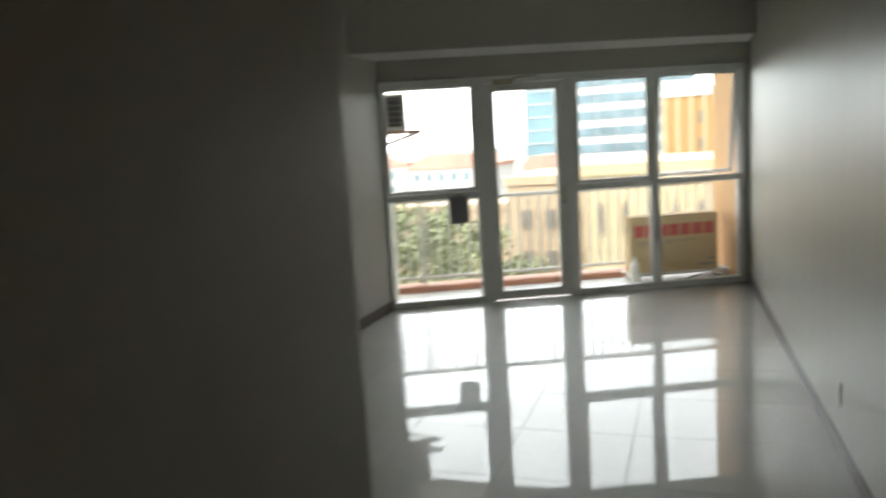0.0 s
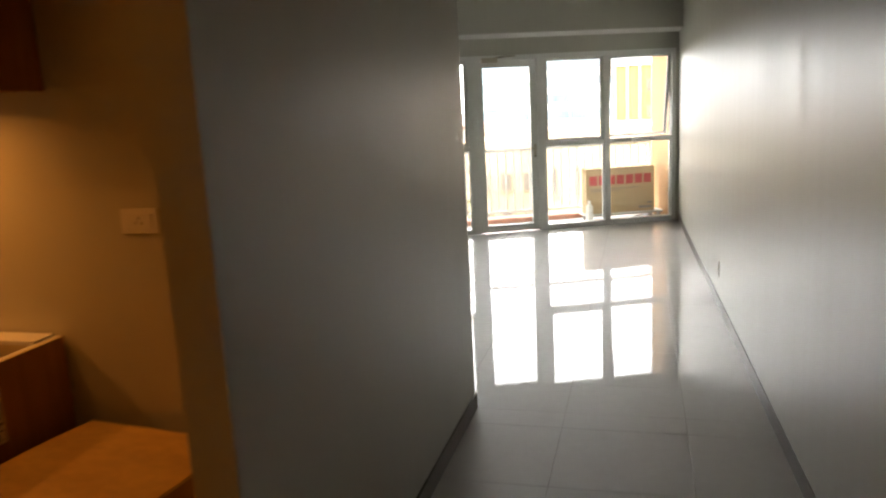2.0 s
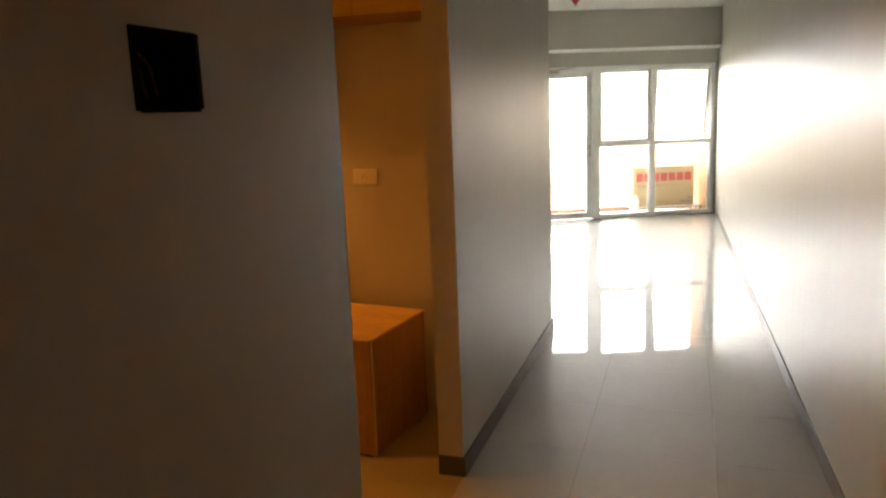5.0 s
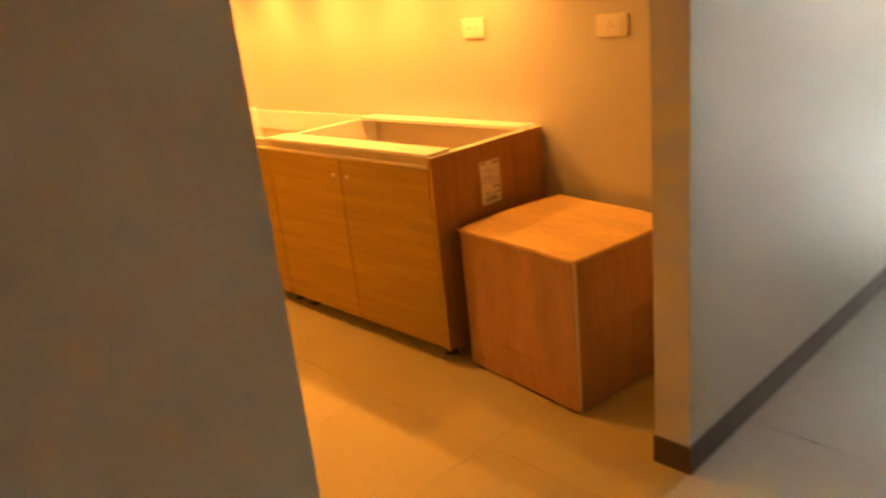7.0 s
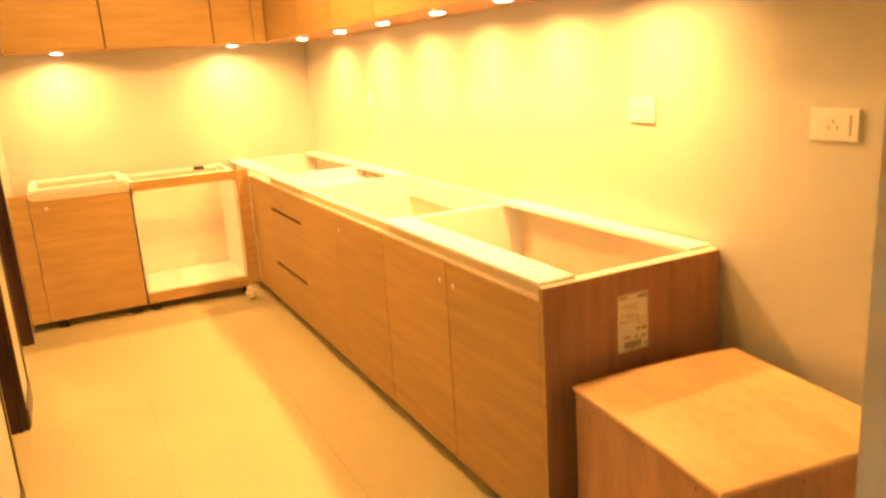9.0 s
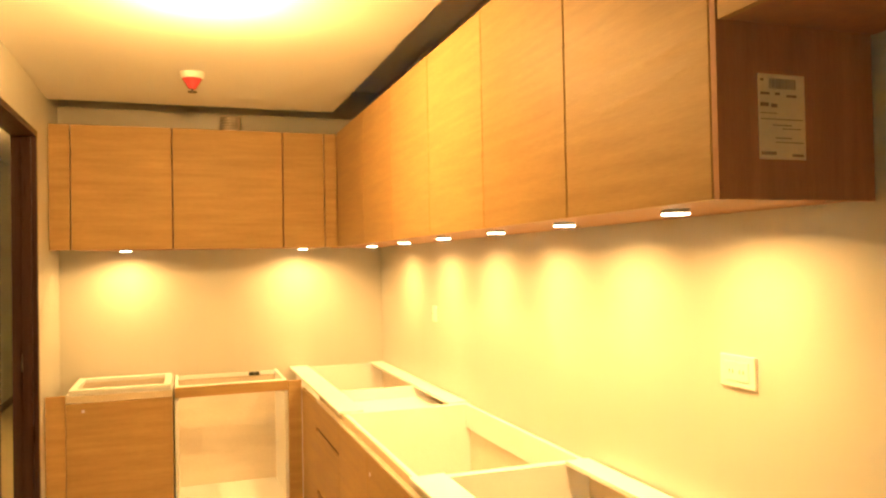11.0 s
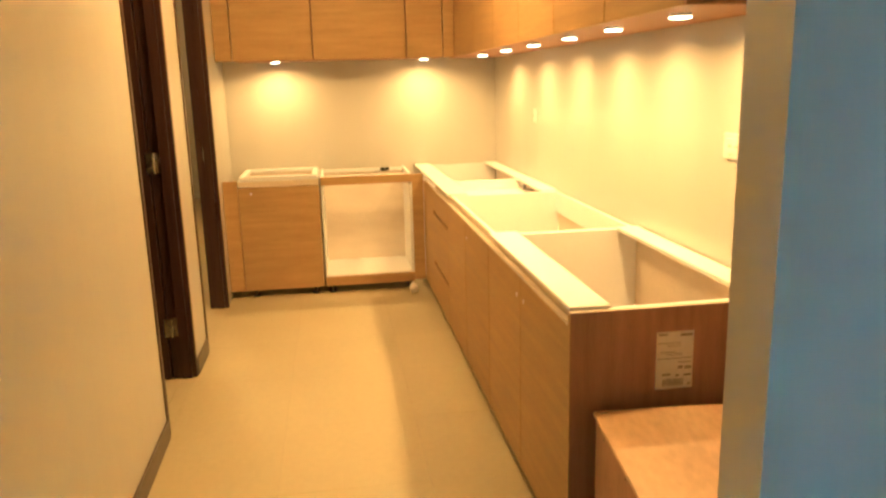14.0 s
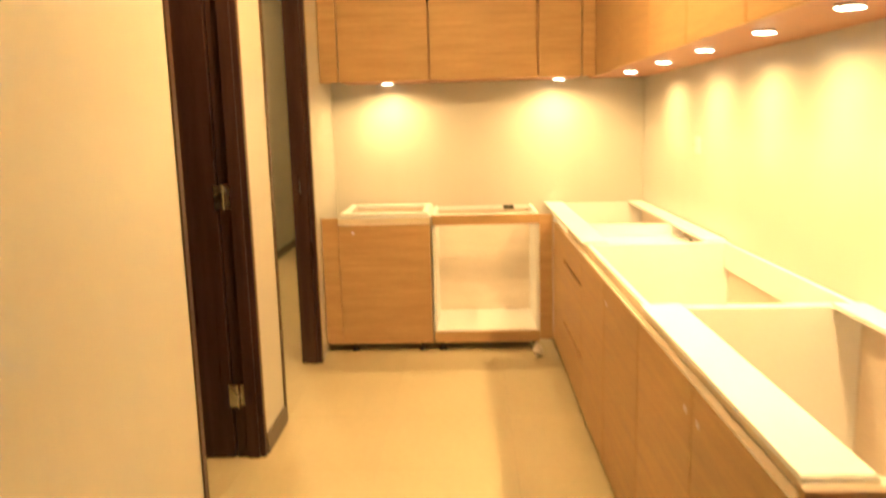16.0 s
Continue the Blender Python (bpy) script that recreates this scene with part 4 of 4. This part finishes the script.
for j, (x0, x1, y0, z1) in enumerate(((-60, -42, 112, -1.6), (-41, -27.5, 110, -2.2), (-26, -18, 126, -3.6))):
    hb = block("apartment_house", x0, x1, y0, 14, z1, WHITEW, "white apartment house with a faded red roof", roof=ROOF,
               windows=[(z1 - 1.7, z1 - 0.6, x0 + 0.9, 2.0, 0.9, int((x1 - x0 - 1) / 2)), (z1 - 4.1, z1 - 3.0, x0 + 0.9, 2.0, 0.9, int((x1 - x0 - 1) / 2))])
    bm = prism([(x0 - 0.6, 0), (x1 + 0.6, 0), ((x0 + x1) / 2 + 3, 1.7), ((x0 + x1) / 2 - 3, 1.7)], 0, 14)
    bm.transform(Matrix.Translation((0, y0 + 14, z1 + 0.6)) @ Matrix.Rotation(radians(90), 4, "X"))
    part("roof", bm, ROOF, hb, "faded red hipped roof")
block("low_building", -30, -12, 66, 10, -4.6, BEIGE, "low beige building behind the trees", windows=[(-7.0, -5.8, -28.5, 2.2, 0.9, 7)], glass=DUSK)
# side wall at the balcony's other end, with an air-conditioner on a bracket
nb = thing("wall_balcony_end", win(-1.3, 0.5, 0), ANGLE, "peach rendered end wall of the balcony", "wall", kind="structure")
part("end_wall", box(-0.15, 0.04, -0.335, 0.45, -0.02, 3.1), PEACH, nb, local=True)
ac = thing("air_conditioner", win(-1.0, 0.66, 1.71), ANGLE, "beige outdoor air-conditioner on a rusty wall bracket", "air conditioner")
part("case", box(-0.24, 0.285, -0.17, 0.19, 0.03, 0.40, 0.012), WHITEW, ac, local=True)
part("grille", box(0.09, 0.245, -0.182, -0.168, 0.07, 0.37, 0.006), BLACK, ac, "dark grille", local=True)
for k in range(5):
    part("grille_bar", box(0.09, 0.245, -0.186, -0.181, 0.10 + k * 0.06, 0.106 + k * 0.06), GREY, ac, local=True)
for y in (-0.13, 0.15):
    part("bracket", box(-0.258, 0.44, y - 0.018, y + 0.018, -0.004, 0.029), ROOF, ac, "rusty steel bracket", local=True)
    part("cross_bar", rod((0.30 if y < 0 else 0.10, -0.13, -0.02), (0.30 if y < 0 else 0.10, 0.15, -0.02), 0.010, 8), ROOF, ac, local=True)
    part("brace", rod((-0.25, y, -0.20), (0.40, y, 0.0), 0.014, 8), ROOF, ac, local=True)


def tree(x, y, top, spread, seed):
    """Tapered trunk with limbs, and a crown of many small leaf blades in uneven clumps."""
    rnd = random.Random(seed)
    t = thing("tree", (x, y, GZ), 0, "dusty green broad-leaved tree among the buildings", "tree", "trees below the balcony")
    h = top - GZ
    bm = rod((x, y, GZ), (x + 0.1, y, GZ + h * 0.55), 0.26, 10, 0.15)
    tips = []
    for i in range(9):
        a, r = i * 2.4 + rnd.random(), spread * rnd.uniform(0.35, 0.85)
        e = (x + r * math.cos(a), y + r * math.sin(a), GZ + h * rnd.uniform(0.62, 0.95))
        rod((x + 0.08, y, GZ + h * rnd.uniform(0.35, 0.55)), e, 0.09, 7, 0.03, bm)
        tips.append(e)
    tips.append((x, y, top - 0.4))
    part("trunk", bm, BARK, t)
    vs, fs = [], []
    for e in tips:
        for _ in range(7):
            c = Vector(e) + Vector((rnd.gauss(0, 1), rnd.gauss(0, 1), rnd.gauss(0, 0.6))) * spread * 0.24
            for _ in range(40):
                p = c + Vector((rnd.gauss(0, 1), rnd.gauss(0, 1), rnd.gauss(0, 0.7))) * spread * 0.11
                q = Euler((rnd.uniform(-1, 1), rnd.uniform(-1, 1), rnd.uniform(0, 6.3))).to_matrix()
                s = rnd.uniform(0.10, 0.22)
                k0 = len(vs)
                for dx, dy in ((-1, 0), (0, -0.45), (1, 0), (0, 0.45)):
                    vs.append(HOME[t] @ (p + q @ Vector((dx * s, dy * s, 0))))
                fs.append((k0, k0 + 1, k0 + 2, k0 + 3))
    me = bpy.data.meshes.new("crown")
    me.from_pydata(vs, [], fs)
    me.materials.append(LEAF)
    cr = new("crown", me)
    cr.parent = t
    tagged(cr, "uneven crown of small leaves", kind="stuff")


for i, (x, y, top, spread) in enumerate(((-13.5, 33, -2.2, 2.8), (-10.8, 31, -2.5, 2.6), (-8.6, 29, -3.9, 1.9), (-15.5, 40, -1.9, 3.2), (-11.9, 39, -2.4, 2.8), (-6.0, 30, -4.7, 1.3),
                                         (-16.5, 27, -3.0, 2.8), (-12.5, 26, -3.3, 2.5), (-9.3, 24, -3.7, 2.2), (-4.2, 33, -4.6, 1.4), (-0.6, 35, -5.2, 1.3), (-19.0, 46, -2.2, 3.2), (-9.6, 43, -5.6, 2.0),
                                         (-7.6, 22, -4.6, 1.8), (-11.0, 20, -4.3, 2.0), (-14.2, 22, -3.9, 2.3))):
    tree(x, y, top, spread, 10 + i)

# ---------------------------------------------------------------- floor tiles
FULL = {}


def tile_mesh(w, h, stuff):
    key = (round(w, 3), round(h, 3), stuff.name)
    if key not in FULL:
        bm = box(-w / 2, w / 2, -h / 2, h / 2, -0.012, 0.0)
        es = [e for e in bm.edges if all(v.co.z > -0.001 for v in e.verts)]
        bmesh.ops.bevel(bm, geom=es, offset=0.0005 if stuff is MATT else 0.0012, segments=1, affect="EDGES")
        me = bpy.data.meshes.new("tile")
        bm.to_mesh(me)
        bm.free()
        me.materials.append(stuff)
        FULL[key] = me
    return FULL[key]


def lay(x0, x1, y0, y1, stuff=TILE):
    """600 mm tiles on one grid, cut at the edges of a rectangle."""
    gx, gy, s, gap = (0.0 if stuff is MATT else -0.12), (-0.43 if stuff is MATT else -0.39), 0.6, (0.001 if stuff is MATT else 0.0017)
    i0, i1 = math.floor((x0 - gx) / s), math.ceil((x1 - gx) / s)
    j0, j1 = math.floor((y0 - gy) / s), math.ceil((y1 - gy) / s)
    for i in range(i0, i1):
        for j in range(j0, j1):
            a0, a1 = max(x0, gx + i * s) + gap / 2, min(x1, gx + (i + 1) * s) - gap / 2
            b0, b1 = max(y0, gy + j * s) + gap / 2, min(y1, gy + (j + 1) * s) - gap / 2
            if a1 - a0 < 0.01 or b1 - b0 < 0.01:
                continue
            out = [(x - WX) * -SU + (y - WY) * CU > 0.0 for x in (a0, a1) for y in (b0, b1)]
            if all(out):
                continue
            cx, cy = (a0 + a1) / 2, (b0 + b1) / 2
            me = tile_mesh(a1 - a0, b1 - b0, stuff)
            if any(out):                                   # cut along the askew window wall
                bm = bmesh.new()
                bm.from_mesh(me)
                bmesh.ops.bisect_plane(bm, geom=bm.verts[:] + bm.edges[:] + bm.faces[:], plane_co=(WX - cx, WY - cy, 0), plane_no=(-SU, CU, 0), clear_outer=True)
                me = bpy.data.meshes.new("tile")
                bm.to_mesh(me)
                bm.free()
                me.materials.append(stuff)
            t = new("tile", me)
            t.location = (cx, cy, 0)
            t.parent = floor


lay(0.0, 1.56, BACK, WEND)
lay(LEFT, 1.52, WEND, 8.9)
lay(XW, 0.0, SOUTH, 0.0, MATT)
lay(-10.2, XW, -3.36, SOUTH, MATT)
lay(XW, 0.0, -4.4, SOUTH, MATT)
